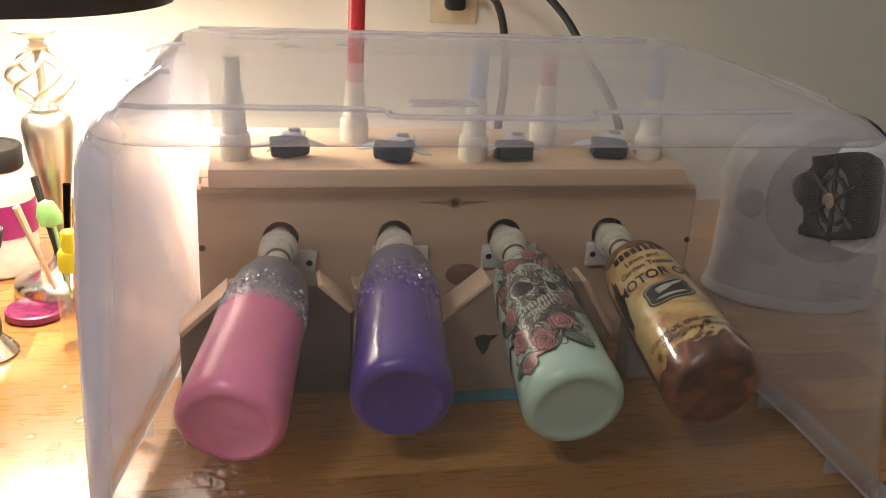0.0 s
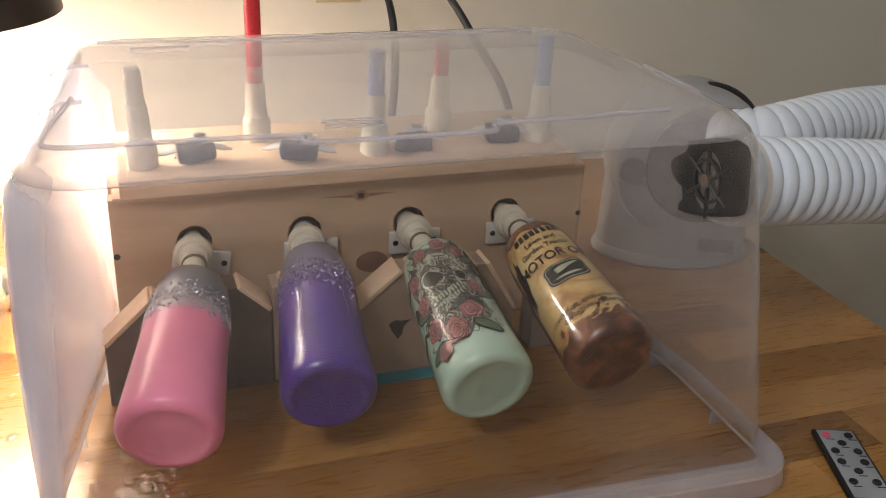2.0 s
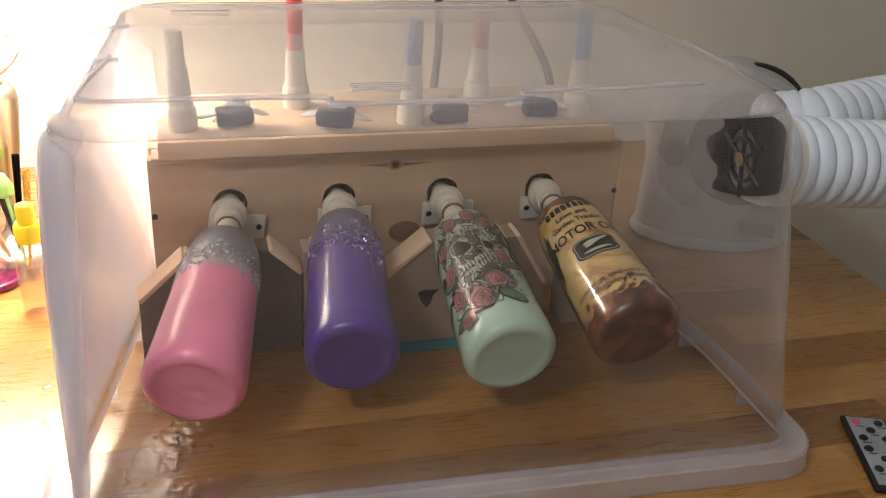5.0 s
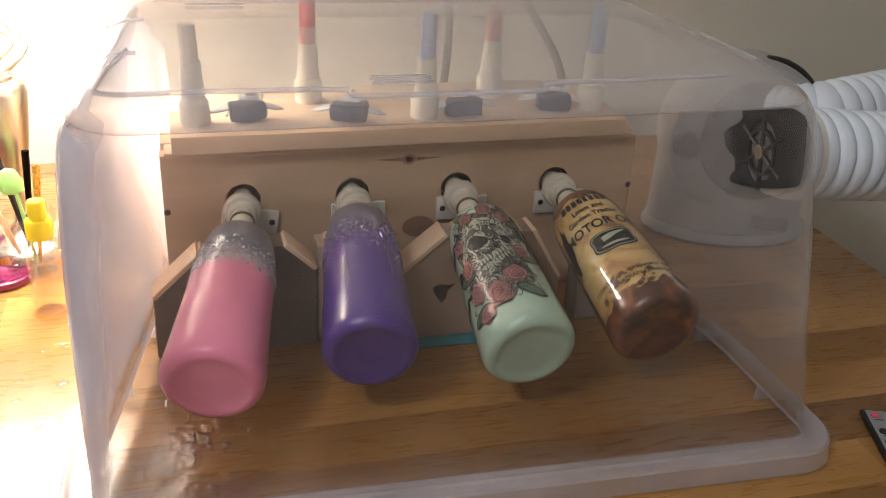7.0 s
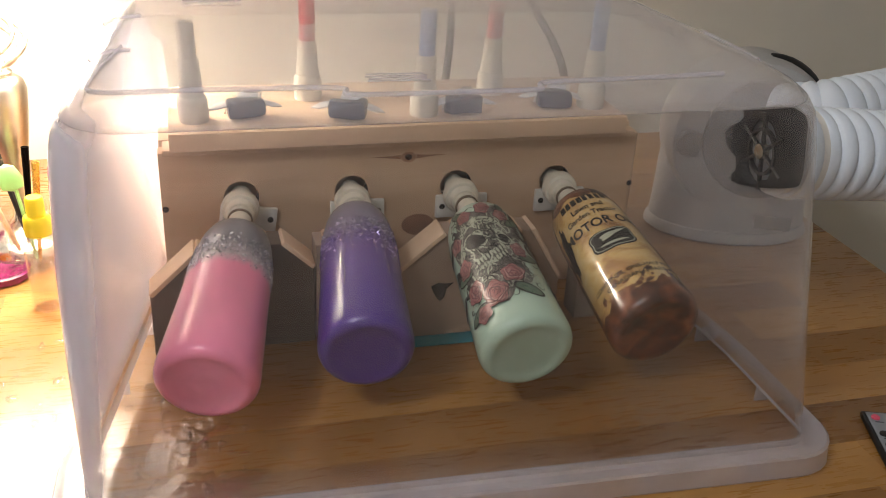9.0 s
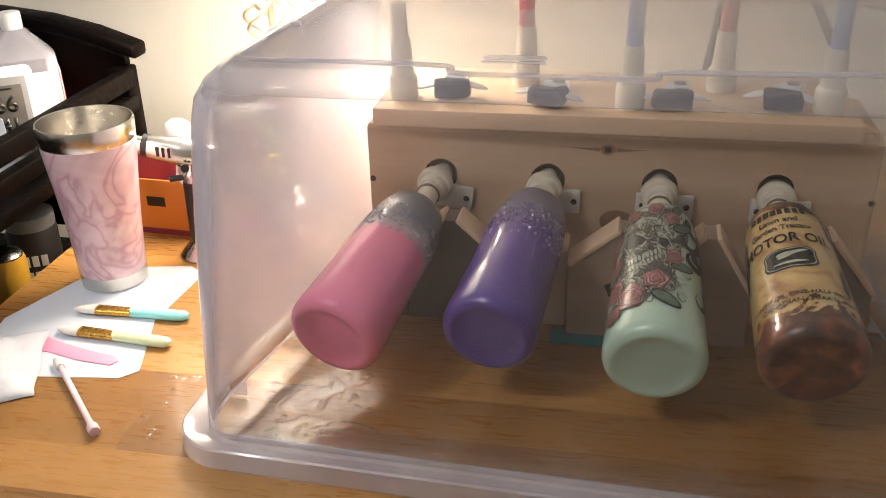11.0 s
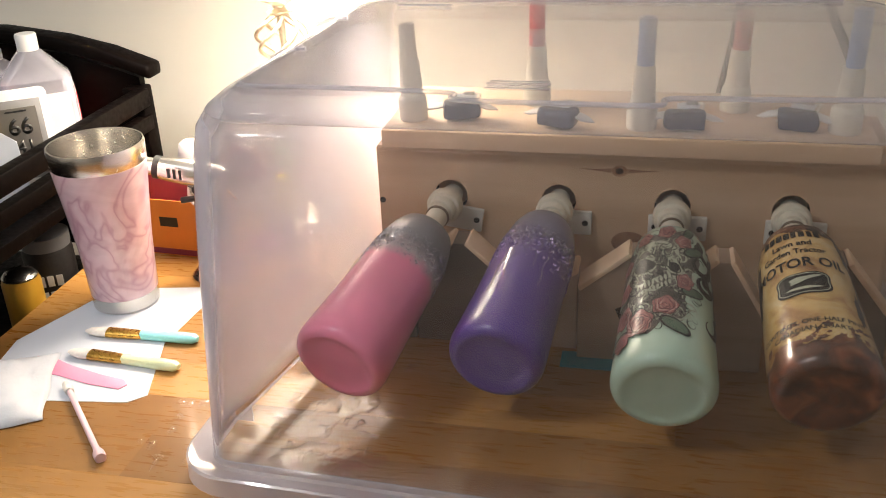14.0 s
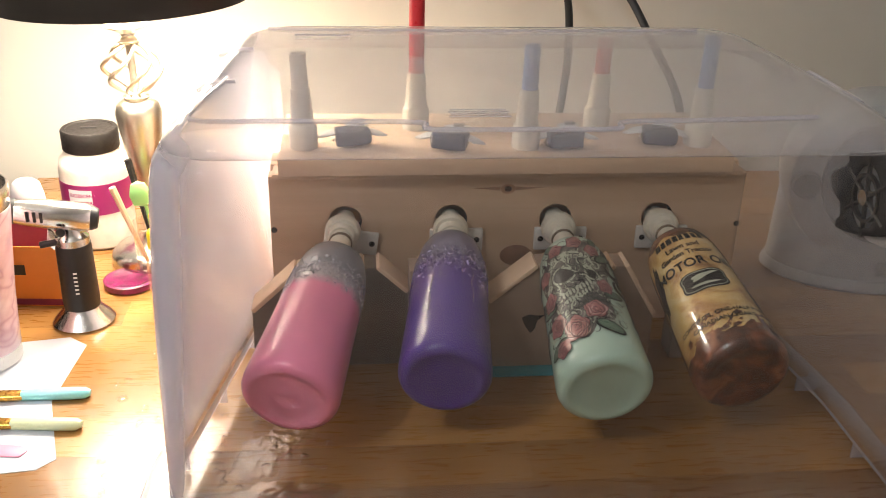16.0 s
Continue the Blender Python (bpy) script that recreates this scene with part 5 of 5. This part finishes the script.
def brush(at, heading, handle, label):
    k = thing("paint_brush", label, "paint brush", pose(at[0], at[1], 0.0052, 0, 0, heading), "paint brushes")
    part("handle", lathe(((0, 0), (0.004, 0.001), (0.0072, 0.006), (0.0078, 0.02), (0.0066, 0.068), (0, 0.068)), 24, Matrix.Diagonal((1, 1, 0.75, 1)) @ pose(0, 0, 0, 0, 90, 0)), MAT[handle], k)
    part("ferrule", lathe(((0, 0.066), (0.0068, 0.066), (0.0074, 0.075), (0.0082, 0.108), (0, 0.108)), 24, Matrix.Diagonal((1, 1, 0.62, 1)) @ pose(0, 0, 0, 0, 90, 0)), MAT["gold"], k, "gold metal ferrule")
    part("bristles", lathe(((0, 0.106), (0.0078, 0.106), (0.0085, 0.118), (0.0060, 0.130), (0.002, 0.136), (0, 0.136)), 24, Matrix.Diagonal((1, 1, 0.5, 1)) @ pose(0, 0, 0, 0, 90, 0)), MAT["bristle"], k, "pale soft bristles")


brush((-0.440, -0.133), 181, "aqua", "aqua-handled flat paint brush with a gold ferrule")
brush((-0.435, -0.188), 176, "lime", "pale green flat paint brush with a gold ferrule")
smear = [(0.0, 0.012), (0.02, 0.016), (0.05, 0.011), (0.09, 0.009), (0.122, 0.010), (0.131, 0.004), (0.128, -0.006), (0.09, -0.010), (0.05, -0.009), (0.02, -0.012), (0.003, -0.007)]
tagged(part("paint_smear", slab(smear, 0.0011, pose(-0.606, -0.199, 0.0007, 0, 0, -12), 0.0004), MAT["pinkpaint"], smooth=60), "smear of pink paint on the paper", "paint")
swab = thing("cotton_swab", "pink plastic stick with a soft tip lying on the paper", "swab", pose(-0.437, -0.340, 0.0042, 0, 0, 134))
part("stick", lathe(((0, 0), (0.0052, 0.001), (0.0055, 0.010), (0.0030, 0.017), (0.0030, 0.130), (0, 0.130)), 18, pose(0, 0, 0, 0, 90, 0)), MAT["swab"], swab)
part("tip", lathe(((0, 0.127), (0.0045, 0.129), (0.0052, 0.138), (0.004, 0.146), (0, 0.149)), 18, pose(0, 0, 0, 0, 90, 0)), MAT["bristle"], swab, "fuzzy white tip")

torch = thing("butane_torch", "silver and black butane kitchen torch standing on a round foot", "torch", pose(-0.486, 0.028, 0, 0, 0, 8))
part("foot", lathe(((0, 0.0005), (0.034, 0.0005), (0.035, 0.003), (0.031, 0.008), (0.023, 0.016), (0.0195, 0.022), (0, 0.022)), 40), MAT["chrome"], torch)
part("tank", lathe(((0, 0.02), (0.0200, 0.02), (0.0205, 0.03), (0.0195, 0.095), (0.0190, 0.100), (0, 0.100)), 36), MAT["black"], torch, "black rubber-covered tank")
part("neck", lathe(((0, 0.099), (0.0185, 0.099), (0.0185, 0.108), (0.014, 0.112), (0.012, 0.122), (0, 0.122)), 30), MAT["chrome"], torch)
part("head", lathe(((0, -0.030), (0.012, -0.030), (0.0165, -0.022), (0.0165, 0.02), (0.0145, 0.045), (0.0135, 0.052), (0, 0.052)), 30, pose(-0.004, 0, 0.133, 0, -80, 0)), MAT["chrome"], torch)
part("head_cap", lathe(((0, -0.036), (0.011, -0.035), (0.014, -0.029), (0.0135, -0.026), (0, -0.026)), 26, pose(-0.004, 0, 0.133, 0, -80, 0)), MAT["black"], torch, "black end cap")
part("band", lathe(((0, 0.051), (0.0140, 0.051), (0.0140, 0.058), (0, 0.058)), 26, pose(-0.004, 0, 0.133, 0, -80, 0)), MAT["black"], torch)
part("nozzle", lathe(((0.0075, 0.056), (0.0105, 0.056), (0.0100, 0.100), (0.0085, 0.100), (0.0075, 0.056)), 26, pose(-0.004, 0, 0.133, 0, -80, 0)), MAT["chrome"], torch)
for k in range(3):
    part("vent_slot", box(0.0035, 0.002, 0.012, (-0.026 - 0.007 * k, -0.0155, 0.1385 + 0.001 * k), 0.0006), MAT["black"], torch)
part("trigger", slab([(0, 0), (0.006, -0.004), (0.010, -0.020), (0.004, -0.026), (-0.003, -0.018)], 0.010, pose(-0.024, 0.005, 0.120, 90, 0, 0), 0.001), MAT["chrome"], torch)
part("lever", tube(((-0.016, -0.004, 0.104), (-0.034, -0.004, 0.101)), 0.004, 10), MAT["black"], torch)
part("dial", lathe(((0, 0), (0.005, 0.001), (0.005, 0.004), (0, 0.005)), 18, pose(-0.008, -0.017, 0.121, 90, 0, 0)), MAT["black"], torch)
for k in range(6):
    part("logo_bar", box(0.004, 0.0006, 0.0022, (0.0, -0.0200, 0.045 + 0.005 * k), 0.0002), MAT["white"], torch, smooth=0)

card = thing("card_box", "open orange card box with a maroon inside", "box", pose(-0.570, 0.068, 0, 0, 0, -4))
part("front", box(0.125, 0.002, 0.078, (0, 0, 0.039), 0.0006), MAT["orange"], card)
part("back", box(0.125, 0.002, 0.105, (0, 0.055, 0.0525), 0.0006), MAT["maroon"], card, "maroon card")
for sx in (-0.0615, 0.0615):
    part("side", slab([(0, 0.0005), (0.053, 0.0005), (0.053, 0.104), (0, 0.077)], 0.002, pose(sx - 0.001, 0.0012, 0, 90, 0, 90)), MAT["orange"], card, smooth=0)
part("bottom", box(0.121, 0.053, 0.002, (0, 0.0275, 0.0015), 0.0005), MAT["maroon"], card)
part("printed_patch", box(0.026, 0.0005, 0.013, (0.0, -0.0014, 0.048), 0.0001), MAT["ink"], card, smooth=0)
part("printed_band", box(0.124, 0.0005, 0.008, (0, -0.0013, 0.006), 0.0001), MAT["maroon"], card, smooth=0)

white = thing("lotion_bottle", "plain white plastic bottle standing behind the card box", "bottle", pose(-0.575, 0.165, 0) @ Matrix.Scale(0.84, 4))
part("body", lathe(((0, 0.0005), (0.026, 0.0005), (0.028, 0.004), (0.0275, 0.08), (0.024, 0.125), (0.020, 0.142), (0.012, 0.148), (0, 0.149)), 36, Matrix.Diagonal((1, 0.7, 1, 1))), MAT["white"], white)

jar = thing("glitter_jar", "clear plastic jar of pale glitter with a dark screw lid", "jar", pose(-0.517, 0.262, 0))
part("body", lathe(((0, 0.0005), (0.042, 0.0005), (0.045, 0.004), (0.0455, 0.108), (0.043, 0.120), (0.036, 0.128), (0.034, 0.134), (0, 0.134)), 44), MAT["powder"], jar)
jar_label = part("label", lathe(((0.0458, 0.052), (0.0462, 0.0522), (0.0462, 0.094), (0.0458, 0.0942)), 44), MAT["magenta"], jar, "magenta printed label")
jar_lid = part("lid", lathe(((0, 0.132), (0.035, 0.132), (0.0365, 0.134), (0.0365, 0.158), (0.0350, 0.160), (0.030, 0.160), (0.029, 0.159), (0, 0.159)), 44), MAT["lid"], jar, "dark brown screw lid")
part("lid_mark", box(0.022, 0.006, 0.0006, (0, 0, 0.1596), 0.0002), MAT["black"], jar_lid)


def on_jar(words, size, turn, z, mat):
    b = text_mesh(words, size)
    for v in b.verts:
        a = radians(turn) + v.co.x / 0.0466
        v.co = Vector((0.0467 * math.sin(a), -0.0467 * math.cos(a), z + v.co.y))
    part("lettering", b, MAT[mat], jar_label, smooth=0)


b = bmesh.new()
for k in range(8):
    a0, a1 = radians(-34 + 5 * k), radians(-29 + 5 * k)
    b.faces.new([b.verts.new((0.0465 * math.sin(a), -0.0465 * math.cos(a), z)) for a, z in ((a0, 0.062), (a1, 0.062), (a1, 0.088), (a0, 0.088))])
part("label_panel", b, MAT["white"], jar_label, smooth=60)
on_jar("IRIDESCENT", 0.0068, -10, 0.080, "magenta")
on_jar("GLITTER", 0.0068, -10, 0.070, "magenta")

cap = thing("loose_lid", "purple glittery plastic lid lying on the table", "lid", pose(-0.452, 0.118, 0))
part("lid", lathe(((0, 0.0005), (0.030, 0.0005), (0.032, 0.002), (0.032, 0.009), (0.029, 0.0105), (0.026, 0.008), (0, 0.0078)), 40), MAT["glitter"], cap)

spray = thing("spray_bottle", "clear spray bottle half full with a bright yellow pump", "spray bottle", pose(-0.392, 0.035, 0))
part("body", lathe(((0, 0.001), (0.0155, 0.001), (0.0175, 0.004), (0.0175, 0.078), (0.0150, 0.088), (0.009, 0.092), (0.009, 0.096), (0, 0.096)), 32), MAT["bottle_clear"], spray)
part("liquid", lathe(((0, 0.003), (0.0145, 0.003), (0.0160, 0.006), (0.0160, 0.048), (0, 0.048)), 28), MAT["liquid"], spray)
part("collar", lathe(((0, 0.090), (0.0135, 0.090), (0.0140, 0.092), (0.0140, 0.108), (0.012, 0.111), (0, 0.111)), 28), MAT["yellow"], spray, "ribbed yellow collar")
part("pump_head", lathe(((0, 0.110), (0.0085, 0.110), (0.0095, 0.114), (0.0095, 0.130), (0.008, 0.132), (0, 0.132)), 24), MAT["yellow"], spray, "yellow pump head")

mug = thing("tool_cup", "clear plastic cup holding craft sticks and brushes", "cup", pose(-0.418, 0.142, 0))
part("cup", lathe(((0, 0.001), (0.026, 0.001), (0.030, 0.075), (0.0288, 0.075), (0.0250, 0.003), (0, 0.003)), 32), MAT["bottle_clear"], mug)
for k, (x, y, tip, mat) in enumerate(((-0.010, 0.0, (-0.045, -0.010, 0.125), "pine"), (0.0, 0.008, (-0.030, 0.02, 0.150), "ink"), (0.006, -0.006, (0.018, -0.012, 0.135), "gold"), (-0.004, 0.010, (0.004, 0.02, 0.142), "darkwood"))):
    part("craft_stick", tube(((x, y, 0.005), tip), lambda t: 0.0022 + 0.0022 * t, 8), MAT[mat], mug)
part("green_paddle", lathe(((0, 0), (0.012, 0.004), (0.014, 0.016), (0.009, 0.030), (0, 0.034)), 20, pose(-0.008, -0.016, 0.102, 0, -10, 0) @ Matrix.Diagonal((1, 0.3, 1, 1))), MAT["green"], mug)
part("paddle_stick", tube(((0.004, -0.006, 0.005), (-0.006, -0.016, 0.104)), 0.0022, 8), MAT["green"], mug)

# ---------------------------------------------------------------- dark wooden rack beyond the table's end
rack = thing("wooden_rack", "dark-stained wooden rack with a curved top rail and two shelves", "rack", pose(0, 0, 0))
RX0, RX1, RY0, RY1 = -1.12, -0.690, -0.42, 0.285
for x in (RX0, RX1 - 0.028):
    for y in (RY0, RY1 - 0.03):
        tall = 0.165 if y > 0 else 0.15
        part("post", box(0.032, 0.032, tall - FLOOR_Z, (x + 0.014, y + 0.015, (tall + FLOOR_Z) / 2), 0.004), MAT["darkwood"], rack)
for z in (0.150, 0.113):
    part("side_rail", box(0.020, RY1 - RY0 - 0.032, 0.027 if z > 0.13 else 0.022, (RX1 - 0.004, (RY0 + RY1) / 2, z), 0.003), MAT["darkwood"], rack)
    part("side_rail", box(0.020, RY1 - RY0 - 0.032, 0.030, (RX0 + 0.014, (RY0 + RY1) / 2, z), 0.003), MAT["darkwood"], rack)
for z in (0.071, -0.135):
    part("shelf", box(RX1 - RX0 - 0.006, RY1 - RY0 - 0.004, 0.018, ((RX0 + RX1) / 2, (RY0 + RY1) / 2, z), 0.002), MAT["darkwood"], rack)
arch = [(RX0, -0.10), (RX1 - 0.01, -0.10), (RX1 - 0.01, 0.176), (RX1 - 0.06, 0.192), (RX1 - 0.13, 0.210), (RX1 - 0.22, 0.222), (RX0 + 0.1, 0.222), (RX0, 0.212)]
part("back_panel", slab(arch, 0.014, pose(0, RY1 + 0.004, 0, 90, 0, 0)), MAT["darkwood"], rack, smooth=0)
rail = [(RX1 + 0.014, 0.176), (RX1 - 0.05, 0.198), (RX1 - 0.12, 0.214), (RX1 - 0.22, 0.226), (RX0 + 0.1, 0.226), (RX0 - 0.02, 0.215)]
part("top_rail", slab(rail + [(x, z + 0.020) for x, z in reversed(rail)], 0.040, pose(0, RY1 + 0.016, 0, 90, 0, 0), 0.005), MAT["darkwood"], rack, "polished curved top rail", smooth=50)

SHELF = 0.0805
jug = thing("alcohol_jug", "milky plastic jug with white cap and red-white label", "jug", pose(-0.832, 0.222, SHELF, 0, 0, 36) @ Matrix.Diagonal((1.15, 1.1, 0.88, 1)))
part("body", slab(rounded(0.042, -0.030, 0.030, 0.012, 5, 1), 0.125, pose(0, 0, 0), 0.004), MAT["jug"], jug)
b = bmesh.new()
lo = [b.verts.new((x, y, 0.1235)) for x, y in rounded(0.0415, -0.0295, 0.0295, 0.012, 5, 1)]
hi = [b.verts.new((x, y, 0.168)) for x, y in rounded(0.0135, -0.0135, 0.0135, 0.013, 5, 1)]
for k in range(len(lo)):
    j = (k + 1) % len(lo)
    b.faces.new((lo[k], lo[j], hi[j], hi[k]))
part("shoulder", b, MAT["jug"], jug, smooth=30)
part("cap", lathe(((0, 0.166), (0.0118, 0.167), (0.0126, 0.170), (0.0126, 0.192), (0.0115, 0.194), (0, 0.194)), 30), MAT["white"], jug, "white screw cap")
part("label", box(0.070, 0.001, 0.085, (0, -0.0308, 0.060), 0.0003), MAT["white"], jug, smooth=0)
side_label = part("label_side", box(0.001, 0.044, 0.085, (0.0428, 0, 0.060), 0.0003), MAT["white"], jug, smooth=0)
part("label_flash", box(0.0008, 0.038, 0.060, (0.0437, 0.002, 0.066), 0.0003), MAT["red"], side_label, "red label patch", smooth=0)

meter = thing("thermometer", "white digital room thermometer with a dark grey screen", "thermometer", pose(-0.768, 0.082, SHELF, -6, 0, 36) @ Matrix.Scale(1.0, 4))
part("case", box(0.082, 0.020, 0.128, (0, 0, 0.066), 0.008), MAT["white"], meter)
part("bezel", box(0.064, 0.003, 0.104, (0, -0.0095, 0.066), 0.004), MAT["badge"], meter, "grey bezel")
screen = part("screen", box(0.050, 0.001, 0.088, (0, -0.0113, 0.064), 0.0003), MAT["lcd"], meter, "dark display")
flat("66", 0.030, pose(0.002, -0.0119, 0.083, 90, 0, 0), MAT["ink"], screen)
flat("41", 0.025, pose(0.004, -0.0119, 0.056, 90, 0, 0), MAT["ink"], screen)
part("printed_bar", box(0.026, 0.0004, 0.0022, (0, -0.0119, 0.1035), 0), MAT["ink"], screen, smooth=0)
part("printed_bar", box(0.024, 0.0004, 0.010, (0, -0.0119, 0.034), 0), MAT["ink"], screen, smooth=0)

squeeze = thing("squeeze_bottle", "grey squeeze bottle with a pointed nozzle and a pink patterned label", "squeeze bottle", pose(-0.905, 0.228, SHELF) @ Matrix.Scale(0.92, 4))
part("body", lathe(((0, 0.0005), (0.030, 0.0005), (0.032, 0.004), (0.032, 0.120), (0.028, 0.136), (0.020, 0.142), (0, 0.142)), 36), MAT["jug"], squeeze)
part("label", lathe(((0.0322, 0.03), (0.0325, 0.0302), (0.0325, 0.110), (0.0322, 0.1102)), 36), MAT["rose"], squeeze, "pink patterned label")
part("nozzle", lathe(((0, 0.140), (0.021, 0.140), (0.021, 0.156), (0.010, 0.160), (0.0065, 0.164), (0.004, 0.196), (0, 0.197)), 26), MAT["white"], squeeze, "white pointed nozzle")

pump = thing("pump_bottle", "clear bottle with a yellow pump top", "spray bottle", pose(-0.790, 0.022, SHELF))
part("body", lathe(((0, 0.001), (0.022, 0.001), (0.023, 0.004), (0.023, 0.068), (0.016, 0.082), (0.010, 0.086), (0, 0.086)), 28), MAT["bottle_clear"], pump)
part("collar", lathe(((0, 0.080), (0.0165, 0.080), (0.017, 0.083), (0.017, 0.102), (0.010, 0.108), (0.009, 0.125), (0, 0.126)), 26), MAT["yellow"], pump, "yellow pump top")
folded = thing("folded_leaflet", "folded white leaflet standing among the bottles", "leaflet", pose(-0.742, 0.010, SHELF, -8, 0, 30))
part("sheet", slab([(-0.022, 0), (0.022, 0), (0.016, 0.085), (0.0, 0.098), (-0.018, 0.080)], 0.002, pose(0, 0, 0, 90, 0, 0)), MAT["paper"], folded, smooth=0)

LOW = -0.1255
can = thing("paint_can", "brown and gold aerosol can on the lower shelf", "can", pose(-0.772, 0.018, LOW))
part("body", lathe(((0, 0.0005), (0.024, 0.0005), (0.025, 0.003), (0.025, 0.098), (0.022, 0.106), (0, 0.106)), 32), MAT["brass"], can)
part("dome", lathe(((0, 0.104), (0.0225, 0.104), (0.023, 0.107), (0.018, 0.113), (0.008, 0.116), (0, 0.117)), 28), MAT["chrome"], can, "shiny metal dome")
pot = thing("dark_pot", "dark pot with a pale printed label on the lower shelf", "jar", pose(-0.785, 0.100, LOW, 0, 0, 30))
part("body", lathe(((0, 0.0005), (0.033, 0.0005), (0.034, 0.004), (0.034, 0.105), (0.030, 0.112), (0, 0.112)), 36), MAT["lid"], pot)
part("lid", lathe(((0, 0.111), (0.032, 0.111), (0.033, 0.114), (0.033, 0.130), (0, 0.131)), 36), MAT["badge"], pot, "grey lid")
for z, w in ((0.070, 0.036), (0.046, 0.030)):
    for k in range(3):
        part("label_bar", box(w / 4.2, 0.0008, 0.016, (-w / 3 + k * w / 3, -0.0342, z), 0.0002), MAT["white"], pot, smooth=0)

# spilt clear resin on the table inside the tub


def puddle(x, y, rx, ry, seed):
    b = bmesh.new()
    n = 22
    mid = b.verts.new((x, y, 0.0024))
    rings = []
    for f, z in ((0.6, 0.0021), (0.9, 0.0011), (1.0, 0.0003)):
        rings.append([b.verts.new((x + rx * f * w * math.cos(a), y + ry * f * w * math.sin(a), z)) for a, w in
                      ((2 * math.pi * k / n, 1 + 0.55 * noise.noise(Vector((1.6 * math.cos(2 * math.pi * k / n) + seed, 1.6 * math.sin(2 * math.pi * k / n), seed)))) for k in range(n))])
    for k in range(n):
        j = (k + 1) % n
        b.faces.new((mid, rings[0][k], rings[0][j]))
        for p, q in zip(rings, rings[1:]):
            b.faces.new((p[k], q[k], q[j], p[j]))
    return b


def spill(x, y, rx, ry, seed):
    """A thin wet film with a crinkled surface and a ragged edge."""
    b = bmesh.new()
    n, rows = 48, 12
    rings = []
    for q in range(rows + 1):
        f = q / rows
        ring_verts = []
        for k in range(n):
            a = 2 * math.pi * k / n
            w = 1 + 0.45 * noise.noise(Vector((1.8 * math.cos(a) + seed, 1.8 * math.sin(a), seed))) + 0.2 * noise.noise(Vector((6 * math.cos(a), 6 * math.sin(a), seed)))
            px, py = rx * f * w * math.cos(a), ry * f * w * math.sin(a)
            h = 0.0009 + 0.0011 * abs(noise.noise(Vector((px * 95, py * 95, seed)))) + 0.0004 * noise.noise(Vector((px * 260, py * 260, seed)))
            ring_verts.append(b.verts.new((x + px, y + py, max(0.0002, h * (1 - f ** 6)) + 0.0002)))
        rings.append(ring_verts)
    for p, q in zip(rings[1:], rings[2:]):
        for k in range(n):
            j = (k + 1) % n
            b.faces.new((p[k], q[k], q[j], p[j]))
    b.faces.new(rings[1])
    bmesh.ops.delete(b, geom=rings[0], context="VERTS")
    return b


rng = random.Random(9)
for k, (x, y, rx, ry) in enumerate(((-0.248, -0.305, 0.042, 0.026), (-0.262, -0.245, 0.026, 0.034), (-0.232, -0.212, 0.020, 0.024), (-0.205, -0.298, 0.022, 0.014))):
    tagged(part("resin_spill", spill(x, y, rx, ry, 3.7 * k + 2), MAT["resin"], smooth=80), "thin crinkled film of spilt clear resin on the table", "resin spill", "resin spills")
for k in range(64):
    x = rng.uniform(-0.305, -0.185)
    y = rng.uniform(-0.340, -0.13)
    tagged(part("resin_drop", puddle(x, y, rng.uniform(0.0015, 0.006), rng.uniform(0.002, 0.008), 1.7 * k), MAT["resin"], smooth=80), "glossy drop of spilt clear resin on the table", "resin drop", "resin drops")
for k in range(22):
    x, y = rng.uniform(-0.42, -0.36), rng.uniform(-0.36, 0.0)
    tagged(part("resin_drop", puddle(x, y, rng.uniform(0.002, 0.007), rng.uniform(0.002, 0.009), 2.3 * k + 50), MAT["resin"], smooth=80), "glossy drop of spilt clear resin on the table", "resin drop", "resin drops")

for ob in list(bpy.data.objects):
    if ob.name.startswith("resin_"):
        ob.visible_shadow = False

# ---------------------------------------------------------------- staves of the table top, last
rng = random.Random(21)
ROWS_N = 20
WIDE = (TY1 - TY0) / ROWS_N
LENGTHS = (0.26, 0.34, 0.43, 0.52)
STAVES = {}


def stave_mesh(length):
    key = round(length, 4)
    if key not in STAVES:
        STAVES[key] = finish(box(length - 0.00006, WIDE - 0.00006, 0.007, (0, 0, -0.0035), 0.00008), "stave", MAT["stave"], 0)
    return STAVES[key]


for row in range(ROWS_N):
    x = TX0 - rng.choice((0.0, 0.08, 0.15, 0.2))
    while x < TX1 - 1e-6:
        length = rng.choice(LENGTHS)
        a, c = max(x, TX0), min(x + length, TX1)
        if TX1 - c < 0.06:
            c = TX1
        if c - a > 0.02:
            ob = new("stave", stave_mesh(round(c - a, 2) if abs(round(c - a, 2) - (c - a)) < 1e-6 else c - a))
            ob.location = ((a + c) / 2, TY0 + WIDE * (row + 0.5), 0)
            ob.parent = table
        x = c
